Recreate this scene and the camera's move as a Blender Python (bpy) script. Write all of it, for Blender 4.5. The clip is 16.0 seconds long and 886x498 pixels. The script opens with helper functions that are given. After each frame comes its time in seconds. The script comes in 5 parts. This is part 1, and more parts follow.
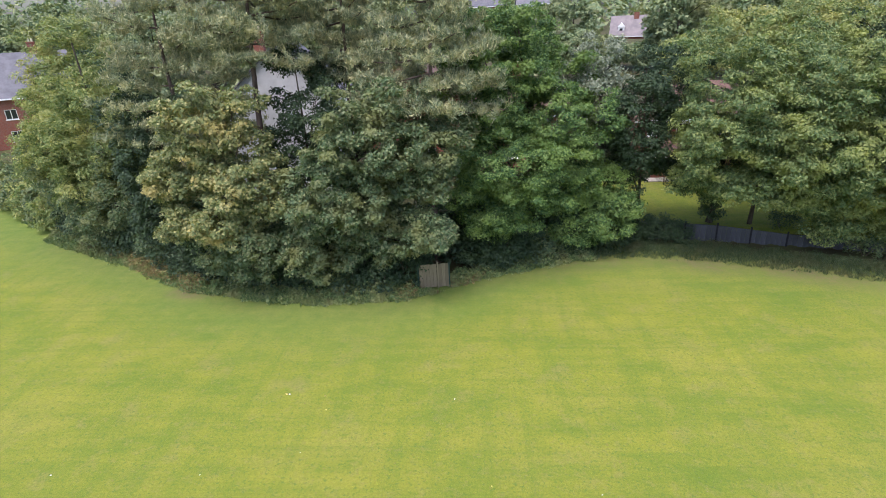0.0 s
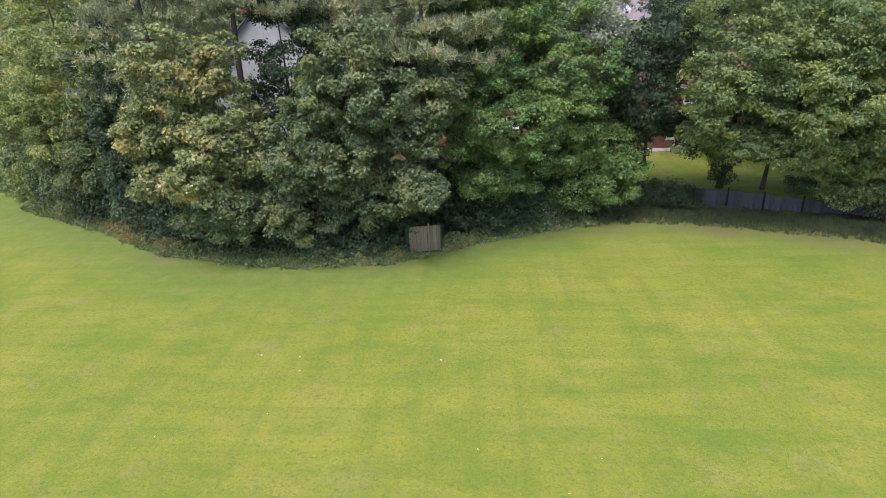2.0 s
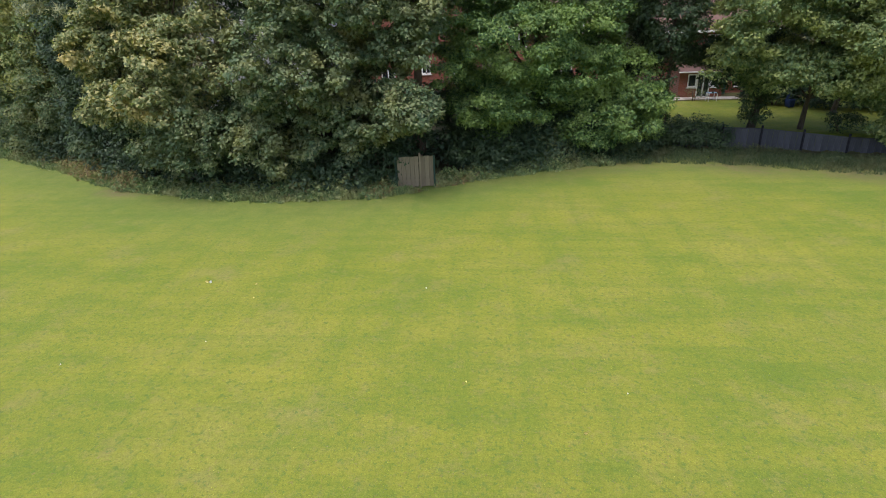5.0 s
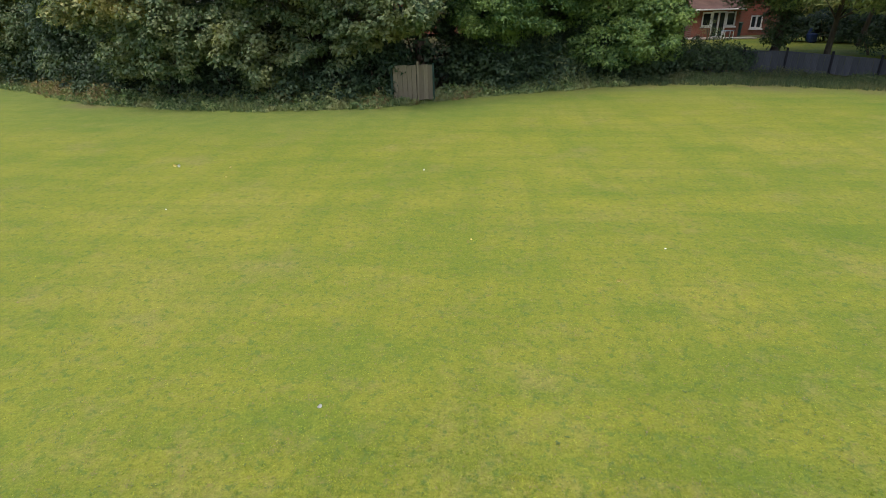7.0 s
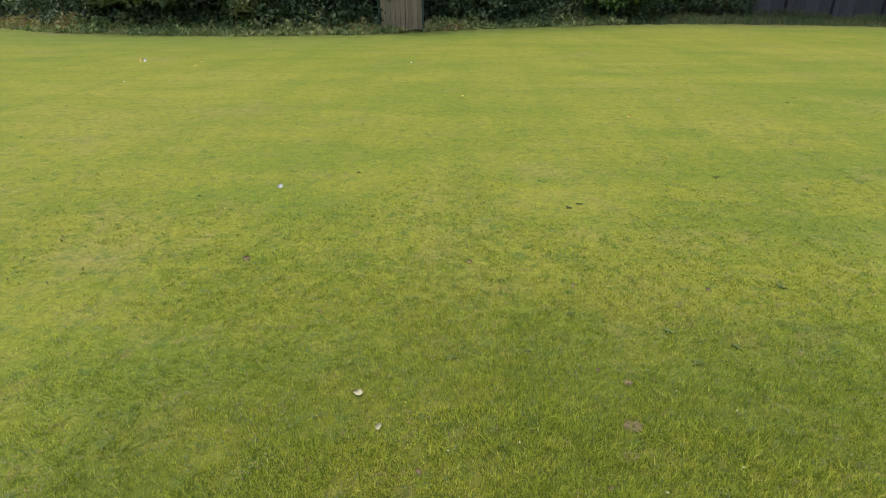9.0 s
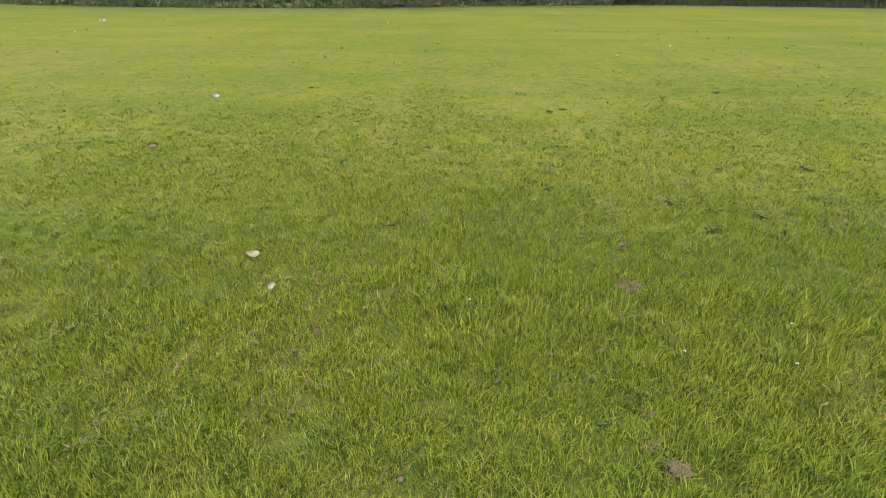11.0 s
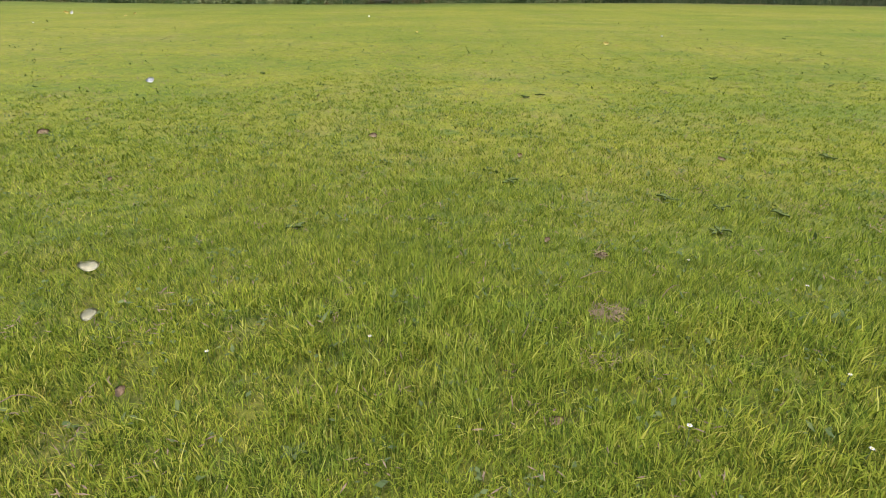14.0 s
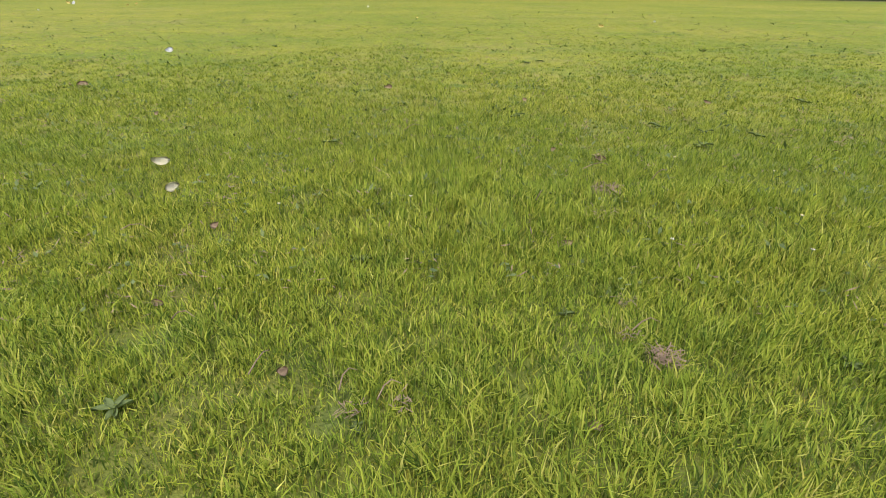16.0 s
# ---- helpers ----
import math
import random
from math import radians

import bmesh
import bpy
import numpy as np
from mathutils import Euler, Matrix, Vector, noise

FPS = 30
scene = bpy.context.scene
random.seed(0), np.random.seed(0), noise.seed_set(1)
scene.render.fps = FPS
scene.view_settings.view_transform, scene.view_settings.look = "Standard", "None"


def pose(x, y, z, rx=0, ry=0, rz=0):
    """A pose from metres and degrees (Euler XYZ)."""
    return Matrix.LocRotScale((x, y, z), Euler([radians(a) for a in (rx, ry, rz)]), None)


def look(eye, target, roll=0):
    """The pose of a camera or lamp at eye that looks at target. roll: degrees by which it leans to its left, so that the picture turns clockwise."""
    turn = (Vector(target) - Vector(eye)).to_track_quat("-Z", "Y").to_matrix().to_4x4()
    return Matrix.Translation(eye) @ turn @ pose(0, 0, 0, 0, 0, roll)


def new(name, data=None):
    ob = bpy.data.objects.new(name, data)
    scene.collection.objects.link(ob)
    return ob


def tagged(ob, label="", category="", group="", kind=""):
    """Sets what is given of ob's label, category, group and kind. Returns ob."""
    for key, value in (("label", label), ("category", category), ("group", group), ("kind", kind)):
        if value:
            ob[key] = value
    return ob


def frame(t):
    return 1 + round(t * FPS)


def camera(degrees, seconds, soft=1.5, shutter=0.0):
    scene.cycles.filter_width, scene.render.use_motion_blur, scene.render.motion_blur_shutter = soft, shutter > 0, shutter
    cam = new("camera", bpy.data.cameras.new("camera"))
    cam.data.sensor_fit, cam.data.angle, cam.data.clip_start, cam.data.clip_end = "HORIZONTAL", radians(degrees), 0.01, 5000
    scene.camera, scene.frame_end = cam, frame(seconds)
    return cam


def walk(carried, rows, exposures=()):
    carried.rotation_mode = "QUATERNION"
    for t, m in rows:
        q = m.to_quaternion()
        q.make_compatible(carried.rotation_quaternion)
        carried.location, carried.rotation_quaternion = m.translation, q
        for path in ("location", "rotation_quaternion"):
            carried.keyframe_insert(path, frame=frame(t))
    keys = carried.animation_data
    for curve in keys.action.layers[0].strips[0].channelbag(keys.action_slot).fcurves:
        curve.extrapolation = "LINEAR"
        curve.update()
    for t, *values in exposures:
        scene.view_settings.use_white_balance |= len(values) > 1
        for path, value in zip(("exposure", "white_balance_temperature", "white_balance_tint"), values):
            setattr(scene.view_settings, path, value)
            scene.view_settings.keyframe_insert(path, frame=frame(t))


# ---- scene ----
cam = camera(76.0, 16.0, 0.9)
PATH = [
    (0, (1.243, -2.947, 16.36), (1.102, -1.105, 15.593), -2.8),
    (0.5, (1.4, -2.623, 15.5), (1.251, -0.781, 14.735), -2.9),
    (1, (1.526, -2.303, 14.782), (1.372, -0.465, 14.009), -2.7),
    (1.5, (1.641, -1.957, 14.157), (1.487, -0.121, 13.379), -2.6),
    (2, (1.798, -1.538, 13.551), (1.643, 0.297, 12.769), -2.7),
    (2.5, (1.882, -1.089, 12.795), (1.723, 0.745, 12.012), -2.6),
    (3, (1.962, -0.653, 12.135), (1.801, 1.179, 11.349), -2.5),
    (5.3, (2.06, 1.408, 8.488), (1.884, 3.229, 7.681), -2.1),
    (5.5, (1.997, 1.507, 8.134), (1.823, 3.326, 7.321), -1.9),
    (6, (1.933, 1.728, 7.071), (1.761, 3.545, 6.254), -1.8),
    (6.5, (1.844, 1.919, 6.022), (1.678, 3.731, 5.193), -1.6),
    (7, (1.766, 2.001, 4.951), (1.607, 3.812, 4.117), -1.4),
    (7.5, (1.699, 2.061, 3.952), (1.548, 3.869, 3.111), -1.1),
    (8, (1.689, 2.059, 3.095), (1.545, 3.864, 2.247), -0.9),
    (8.5, (1.703, 2.031, 2.493), (1.572, 3.837, 1.644), -0.7),
    (9, (1.735, 2.003, 1.999), (1.615, 3.811, 1.151), -0.5),
    (9.2, (1.753, 2.001, 1.829), (1.636, 3.81, 0.983), -0.4),
    (11.3, (2.015, 2.692, 0.953), (1.945, 4.501, 0.103), 0.3),
    (11.5, (2.082, 2.921, 0.946), (2.014, 4.731, 0.097), 0.3),
    (12, (2.188, 3.281, 0.899), (2.128, 5.092, 0.053), 0.3),
    (12.5, (2.226, 3.36, 0.822), (2.167, 5.171, -0.026), 0.3),
    (13, (2.228, 3.276, 0.762), (2.169, 5.087, -0.087), 0.2),
    (13.5, (2.197, 3.141, 0.734), (2.142, 4.953, -0.11), 0.4),
    (14, (2.142, 2.999, 0.75), (2.092, 4.811, -0.094), 0.4),
    (14.5, (2.087, 2.877, 0.685), (2.041, 4.689, -0.16), 0.3),
    (15, (2.07, 2.765, 0.588), (2.027, 4.576, -0.259), 0.3),
    (15.5, (2.072, 2.681, 0.546), (2.036, 4.493, -0.3), 0.4),
    (16, (2.065, 2.616, 0.561), (2.033, 4.428, -0.286), 0.5),
]
walk(cam, [(t, look(eye, target, roll)) for t, eye, target, roll in PATH],
     exposures=[(0.0, 0.66, 6000, 15), (3.0, 0.55, 6050, 15), (5.5, 0.42, 6200, 13), (7.5, 0.29, 6450, 10), (9.0, 0.36, 6550, 10), (11.5, 0.47, 6550, 10), (14.0, 0.57, 6420, 14), (16.0, 0.68, 6380, 16)])

# ---------- world, sun ----------
world = bpy.data.worlds.new("sky")
scene.world = world
world.use_nodes = True
wn = world.node_tree
sky = wn.nodes.new("ShaderNodeTexSky")
sky.sky_type = "NISHITA"
sky.sun_disc = False
sky.sun_elevation = radians(70)
sky.sun_rotation = radians(200)
sky.dust_density = 4.0
sky.ozone_density = 1.0
wn.nodes["Background"].inputs["Strength"].default_value = 0.195
wn.links.new(sky.outputs[0], wn.nodes["Background"].inputs["Color"])
sun_data = bpy.data.lights.new("sun", "SUN")
sun_data.energy = 1.25
sun_data.angle = radians(40)
sun_data.color = (1.0, 0.93, 0.80)
sun = new("sun", sun_data)
sun.matrix_world = look((-5.9, -14.4, 43.0), (0, 0, 0))


# ---------- material helpers ----------
def material(name):
    m = bpy.data.materials.new(name)
    m.use_nodes = True
    nt = m.node_tree
    return m, nt, nt.nodes["Principled BSDF"]


def node(nt, kind, **values):
    n = nt.nodes.new(kind)
    for k, v in values.items():
        n.inputs[k].default_value = v
    return n


def noise_tex(nt, scale, detail=4.0, rough=0.55, vector=None):
    n = node(nt, "ShaderNodeTexNoise", Scale=scale, Detail=detail, Roughness=rough)
    if vector is not None:
        nt.links.new(vector, n.inputs["Vector"])
    return n.outputs["Fac"]


def ramp(nt, fac, stops):
    r = nt.nodes.new("ShaderNodeValToRGB")
    while len(r.color_ramp.elements) < len(stops):
        r.color_ramp.elements.new(0.5)
    for e, (p, c) in zip(r.color_ramp.elements, stops):
        e.position, e.color = p, (*c, 1)
    nt.links.new(fac, r.inputs["Fac"])
    return r.outputs["Color"]


def mix(nt, fac, a, b, mode="MIX"):
    m = nt.nodes.new("ShaderNodeMix")
    m.data_type, m.blend_type = "RGBA", mode
    for sock, v in ((m.inputs[0], fac), (m.inputs[6], a), (m.inputs[7], b)):
        if isinstance(v, (int, float)):
            sock.default_value = v
        elif isinstance(v, tuple):
            sock.default_value = (*v, 1)
        else:
            nt.links.new(v, sock)
    return m.outputs[2]


def stretched(nt, sx, sy, sz, turn=0.0):
    g = nt.nodes.new("ShaderNodeNewGeometry")
    m = nt.nodes.new("ShaderNodeMapping")
    m.inputs["Scale"].default_value = (sx, sy, sz)
    m.inputs["Rotation"].default_value = (0, 0, radians(turn))
    nt.links.new(g.outputs["Position"], m.inputs["Vector"])
    return m.outputs["Vector"]


def bump(nt, height, strength, distance, bsdf):
    b = node(nt, "ShaderNodeBump", Strength=strength, Distance=distance)
    nt.links.new(height, b.inputs["Height"])
    nt.links.new(b.outputs["Normal"], bsdf.inputs["Normal"])


def grey(v):
    return (v, v, v)


def lawn_colour(nt):
    """Turf colour by place: lush and dry patches, faint mowing lines both ways, straw, fine mottling."""
    pos = stretched(nt, 1, 1, 1)
    big = noise_tex(nt, 0.21, 7, 0.64, stretched(nt, 0.8, 1.2, 1, 12))
    c = ramp(nt, big, [(0.34, LUSH), (0.50, TURF), (0.66, DRY)])
    patch = noise_tex(nt, 0.62, 6, 0.62, stretched(nt, 0.7, 1.4, 1, -14))
    c = mix(nt, ramp(nt, patch, [(0.50, grey(0)), (0.68, grey(0.5))]), c, BAND)
    c = mix(nt, ramp(nt, patch, [(0.34, grey(0.6)), (0.47, grey(0))]), c, LUSH)
    band = noise_tex(nt, 1.0, 5, 0.62, stretched(nt, 0.06, 0.62, 1, 8))
    c = mix(nt, ramp(nt, band, [(0.46, grey(0)), (0.64, grey(0.45))]), c, BAND)
    line = noise_tex(nt, 1.0, 4, 0.6, stretched(nt, 0.09, 1.7, 1, 5))
    c = mix(nt, ramp(nt, line, [(0.36, grey(0.34)), (0.48, grey(0))]), c, LUSH)
    cross = noise_tex(nt, 0.9, 4, 0.6, stretched(nt, 1.1, 0.10, 1, 6))
    c = mix(nt, ramp(nt, cross, [(0.38, grey(0.36)), (0.50, grey(0))]), c, LUSH)
    worn = noise_tex(nt, 0.45, 7, 0.68, stretched(nt, 1, 1, 1, 40))
    c = mix(nt, ramp(nt, worn, [(0.55, grey(0)), (0.70, grey(0.6))]), c, STRAW)
    blot = noise_tex(nt, 1.9, 6, 0.68, pos)
    c = mix(nt, ramp(nt, blot, [(0.53, grey(0)), (0.70, grey(0.5))]), c, STRAW)
    c = mix(nt, ramp(nt, noise_tex(nt, 4.1, 5, 0.66, pos), [(0.52, grey(0)), (0.66, grey(0.5))]), c, LUSH)
    c = mix(nt, 1.0, c, ramp(nt, noise_tex(nt, 9, 4, 0.7, pos), [(0.32, (0.87, 0.89, 0.86)), (0.68, (1.13, 1.11, 1.11))]), "MULTIPLY")
    brown = noise_tex(nt, 6.5, 5, 0.68, pos)
    c = mix(nt, ramp(nt, brown, [(0.60, grey(0)), (0.70, grey(0.6))]), c, (0.200, 0.150, 0.072))
    deep = noise_tex(nt, 6.5, 4, 0.68, stretched(nt, 1, 1, 0.2, 30))
    c = mix(nt, ramp(nt, deep, [(0.54, grey(0)), (0.66, grey(0.6))]), c, (0.084, 0.150, 0.036))
    pit = noise_tex(nt, 13, 4, 0.7, stretched(nt, 1, 1, 0.2, 70))
    c = mix(nt, ramp(nt, pit, [(0.57, grey(0)), (0.67, grey(0.5))]), c, (0.070, 0.120, 0.030))
    fine = noise_tex(nt, 28, 4, 0.72, pos)
    return mix(nt, 1.0, c, ramp(nt, fine, [(0.3, (0.76, 0.80, 0.73)), (0.7, (1.24, 1.20, 1.20))]), "MULTIPLY")


LUSH, TURF, DRY = (0.132, 0.187, 0.025), (0.200, 0.222, 0.031), (0.250, 0.246, 0.050)
BAND, STRAW = (0.254, 0.256, 0.036), (0.256, 0.228, 0.082)


def ground_material():
    m, nt, b = material("mown_turf")
    col = lawn_colour(nt)
    pos = stretched(nt, 1, 1, 1)
    # Greener lawn towards the hedge, with the edge's shade painted in as darkening.
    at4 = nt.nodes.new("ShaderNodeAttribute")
    at4.attribute_name = "green_shade"
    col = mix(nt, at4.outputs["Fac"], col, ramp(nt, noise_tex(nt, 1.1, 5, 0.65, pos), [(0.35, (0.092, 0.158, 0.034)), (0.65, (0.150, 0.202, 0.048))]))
    # woodland floor and gardens beyond the field's edge
    far = noise_tex(nt, 0.5, 5, 0.6, pos)
    earth = ramp(nt, far, [(0.35, (0.070, 0.056, 0.032)), (0.65, (0.085, 0.095, 0.036))])
    at = nt.nodes.new("ShaderNodeAttribute")
    at.attribute_name = "wood"
    col = mix(nt, at.outputs["Fac"], col, earth)
    at2 = nt.nodes.new("ShaderNodeAttribute")
    at2.attribute_name = "thin"
    bare = ramp(nt, noise_tex(nt, 1.6, 6, 0.68, pos), [(0.36, (0.172, 0.146, 0.074)), (0.62, (0.140, 0.164, 0.046))])
    col = mix(nt, at2.outputs["Fac"], col, bare)
    # Soil between the near blades, darkened to paint in their shaded gaps.
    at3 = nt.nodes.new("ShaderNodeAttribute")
    at3.attribute_name = "soil_shade"
    shaded_soil = ramp(nt, noise_tex(nt, 110, 5, 0.75, pos), [(0.40, (0.020, 0.030, 0.008)), (0.62, (0.110, 0.125, 0.036))])
    col = mix(nt, at3.outputs["Fac"], col, shaded_soil)
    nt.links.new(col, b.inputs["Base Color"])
    b.inputs["Roughness"].default_value = 0.85
    b.inputs["Specular IOR Level"].default_value = 0.15
    bump(nt, noise_tex(nt, 22, 5, 0.7, pos), 0.6, 0.035, b)
    return m


def leafy(name, stops, patch=None, light=0.3, gloss=0.55, patch_scale=0.9, patch_at=0.48):
    """Foliage: colour by leaf and by patch of the crown, with light passing through."""
    m, nt, b = material(name)
    g = nt.nodes.new("ShaderNodeNewGeometry")
    col = ramp(nt, g.outputs["Random Per Island"], stops)
    if patch:
        col = mix(nt, ramp(nt, noise_tex(nt, patch_scale, 3, 0.6, g.outputs["Position"]), [(patch_at, (0, 0, 0)), (patch_at + 0.18, (0.85, 0.85, 0.85))]), col, patch)
    nt.links.new(col, b.inputs["Base Color"])
    b.inputs["Roughness"].default_value = gloss
    b.inputs["Specular IOR Level"].default_value = 0.35
    t = nt.nodes.new("ShaderNodeBsdfTranslucent")
    nt.links.new(mix(nt, 1.0, col, (1.25, 1.3, 0.6), "MULTIPLY"), t.inputs["Color"])
    s = nt.nodes.new("ShaderNodeMixShader")
    s.inputs[0].default_value = light
    nt.links.new(b.outputs[0], s.inputs[1])
    nt.links.new(t.outputs[0], s.inputs[2])
    nt.links.new(s.outputs[0], nt.nodes["Material Output"].inputs["Surface"])
    return m


def blade_material(name, stops, light):
    """Grass: the lawn's colour, varied from blade to blade, normals tipped up to catch the sky."""
    m, nt, b = material(name)
    g = nt.nodes.new("ShaderNodeNewGeometry")
    col = mix(nt, 0.5, lawn_colour(nt), (0.172, 0.210, 0.030))
    tint = ramp(nt, g.outputs["Random Per Island"], stops)
    col = mix(nt, 1.0, col, tint, "MULTIPLY")
    nt.links.new(col, b.inputs["Base Color"])
    b.inputs["Roughness"].default_value = 0.6
    b.inputs["Specular IOR Level"].default_value = 0.1
    # Normals tipped upward, so upright blades are lit like the ground.
    half = nt.nodes.new("ShaderNodeVectorMath")
    half.operation = "MULTIPLY_ADD"
    half.inputs[1].default_value = (0.55, 0.55, 0.55)
    half.inputs[2].default_value = (0, 0, 0.75)
    nt.links.new(g.outputs["Normal"], half.inputs[0])
    rounded = nt.nodes.new("ShaderNodeVectorMath")
    rounded.operation = "NORMALIZE"
    nt.links.new(half.outputs[0], rounded.inputs[0])
    nt.links.new(rounded.outputs[0], b.inputs["Normal"])
    t = nt.nodes.new("ShaderNodeBsdfTranslucent")
    nt.links.new(mix(nt, 1.0, col, (1.2, 1.25, 0.6), "MULTIPLY"), t.inputs["Color"])
    s = nt.nodes.new("ShaderNodeMixShader")
    s.inputs[0].default_value = light
    nt.links.new(b.outputs[0], s.inputs[1])
    nt.links.new(t.outputs[0], s.inputs[2])
    nt.links.new(s.outputs[0], nt.nodes["Material Output"].inputs["Surface"])
    return m


def surface(name, stops, scale=6.0, rough=0.8, relief=0.3, depth=0.01, stretch=(1, 1, 1), spec=0.3):
    m, nt, b = material(name)
    t = nt.nodes.new("ShaderNodeTexCoord")
    mp = nt.nodes.new("ShaderNodeMapping")
    mp.inputs["Scale"].default_value = stretch
    nt.links.new(t.outputs["Object"], mp.inputs["Vector"])
    f = noise_tex(nt, scale, 6, 0.65, mp.outputs["Vector"])
    col = ramp(nt, f, stops)
    o = nt.nodes.new("ShaderNodeObjectInfo")
    col = mix(nt, 1.0, col, ramp(nt, o.outputs["Random"], [(0, (0.8, 0.8, 0.8)), (1, (1.15, 1.15, 1.15))]), "MULTIPLY")
    nt.links.new(col, b.inputs["Base Color"])
    b.inputs["Roughness"].default_value = rough
    b.inputs["Specular IOR Level"].default_value = spec
    bump(nt, noise_tex(nt, scale * 4, 4, 0.6, mp.outputs["Vector"]), relief, depth, b)
    return m


def brick_material(name, a, c, mortar):
    m, nt, b = material(name)
    t = nt.nodes.new("ShaderNodeTexCoord")
    mp = nt.nodes.new("ShaderNodeMapping")
    mp.inputs["Rotation"].default_value = (radians(90), 0, 0)
    nt.links.new(t.outputs["Object"], mp.inputs["Vector"])
    k = node(nt, "ShaderNodeTexBrick", Scale=1.0)
    k.inputs["Color1"].default_value, k.inputs["Color2"].default_value, k.inputs["Mortar"].default_value = (*a, 1), (*c, 1), (*mortar, 1)
    k.inputs["Mortar Size"].default_value, k.inputs["Brick Width"].default_value, k.inputs["Row Height"].default_value = 0.006, 0.225, 0.075
    nt.links.new(mp.outputs["Vector"], k.inputs["Vector"])
    col = mix(nt, ramp(nt, noise_tex(nt, 0.9, 4, 0.6), [(0.35, (0, 0, 0)), (0.75, (0.4, 0.4, 0.4))]), k.outputs["Color"], mortar)
    nt.links.new(col, b.inputs["Base Color"])
    b.inputs["Roughness"].default_value = 0.9
    return m


GROUND = ground_material()
BLADES = blade_material("grass_blades", [(0.0, (0.22, 0.36, 0.26)), (0.22, (0.62, 0.82, 0.60)), (0.40, (1.36, 1.52, 1.16)), (0.74, (1.86, 1.86, 1.46)), (0.88, (2.25, 2.08, 1.95)), (0.95, (2.3, 1.9, 2.8)), (1.0, (3.0, 2.7, 4.4))], 0.42)
# Darker tints than the blades, deepening the shade between them by colour.
UNDER = blade_material("turf_leaves", [(0.0, (0.20, 0.30, 0.24)), (0.6, (0.90, 1.04, 0.76)), (1.0, (1.90, 1.52, 1.45))], 0.3)
TUFT = blade_material("coarse_blades", [(0.0, (0.56, 0.68, 0.56)), (0.5, (0.90, 1.00, 0.84)), (1.0, (1.35, 1.36, 1.15))], 0.35)
BARK = surface("bark", [(0.3, (0.035, 0.028, 0.02)), (0.7, (0.12, 0.10, 0.075))], 5, 0.95, 0.8, 0.03, (1, 1, 0.25))
PINE_BARK = surface("pine_bark", [(0.3, (0.07, 0.05, 0.04)), (0.7, (0.20, 0.15, 0.12))], 5, 0.95, 0.8, 0.03, (1, 1, 0.3))
TWIG = surface("twig_bark", [(0.3, (0.07, 0.055, 0.035)), (0.7, (0.20, 0.16, 0.11))], 7, 0.9, 0.5, 0.01)
# Very dark leaves, with some of the understorey's shade put into the colour.
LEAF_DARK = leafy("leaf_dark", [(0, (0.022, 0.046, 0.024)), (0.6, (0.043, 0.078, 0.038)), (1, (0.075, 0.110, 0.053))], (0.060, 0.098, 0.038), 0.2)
LEAF_SYCAMORE = leafy("leaf_sycamore", [(0, (0.064, 0.109, 0.053)), (0.6, (0.124, 0.182, 0.081)), (1, (0.241, 0.267, 0.139))], (0.236, 0.245, 0.095), 0.25, patch_scale=0.55)
LEAF_YELLOWING = leafy("leaf_yellowing", [(0, (0.117, 0.160, 0.068)), (0.6, (0.231, 0.267, 0.106)), (1, (0.419, 0.384, 0.171))], (0.610, 0.472, 0.182), 0.25, patch_scale=0.42, patch_at=0.54)
LEAF_BRIGHT = leafy("leaf_bright", [(0, (0.037, 0.088, 0.033)), (0.5, (0.096, 0.182, 0.055)), (1, (0.224, 0.319, 0.095))], (0.214, 0.303, 0.079), 0.3, patch_scale=0.45)
LEAF_OLIVE = leafy("leaf_olive", [(0, (0.116, 0.176, 0.061)), (0.6, (0.228, 0.288, 0.102)), (1, (0.411, 0.415, 0.165))], (0.384, 0.370, 0.125), 0.28, patch_scale=0.5)
LEAF_HAZEL = leafy("leaf_hazel", [(0, (0.078, 0.136, 0.057)), (0.6, (0.165, 0.236, 0.091)), (1, (0.319, 0.355, 0.140))], (0.319, 0.347, 0.104), 0.28, patch_scale=0.40, patch_at=0.50)
LEAF_GREY = leafy("leaf_grey", [(0, (0.137, 0.177, 0.123)), (0.6, (0.248, 0.280, 0.202)), (1, (0.411, 0.426, 0.329))], None, 0.2)
NEEDLES = leafy("pine_needles", [(0, (0.127, 0.172, 0.103)), (0.6, (0.262, 0.300, 0.174)), (1, (0.546, 0.519, 0.297))], (0.438, 0.413, 0.209), 0.1)
WEED = leafy("weed_leaves", [(0, (0.072, 0.124, 0.049)), (0.6, (0.155, 0.228, 0.081)), (1, (0.311, 0.340, 0.150))], (0.244, 0.256, 0.107), 0.25, patch_scale=0.7)
DOCK = leafy("dead_stalks", [(0, (0.127, 0.100, 0.041)), (0.6, (0.261, 0.198, 0.078)), (1, (0.397, 0.307, 0.131))], (0.143, 0.170, 0.045), 0.1)
# Darker weed colour for the fence strip; under the bright tree it imitates shade.
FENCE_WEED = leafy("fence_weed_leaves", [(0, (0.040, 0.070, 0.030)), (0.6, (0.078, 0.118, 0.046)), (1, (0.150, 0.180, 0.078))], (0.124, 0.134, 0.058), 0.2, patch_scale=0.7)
PLANTAIN = leafy("broad_weed", [(0, (0.085, 0.128, 0.040)), (1, (0.145, 0.190, 0.060))], None, 0.15, 0.85)
FAR_LEAF = leafy("far_leaf", [(0, (0.103, 0.161, 0.086)), (0.6, (0.196, 0.254, 0.123)), (1, (0.328, 0.363, 0.185))], (0.305, 0.318, 0.148), 0.2, patch_scale=0.15)
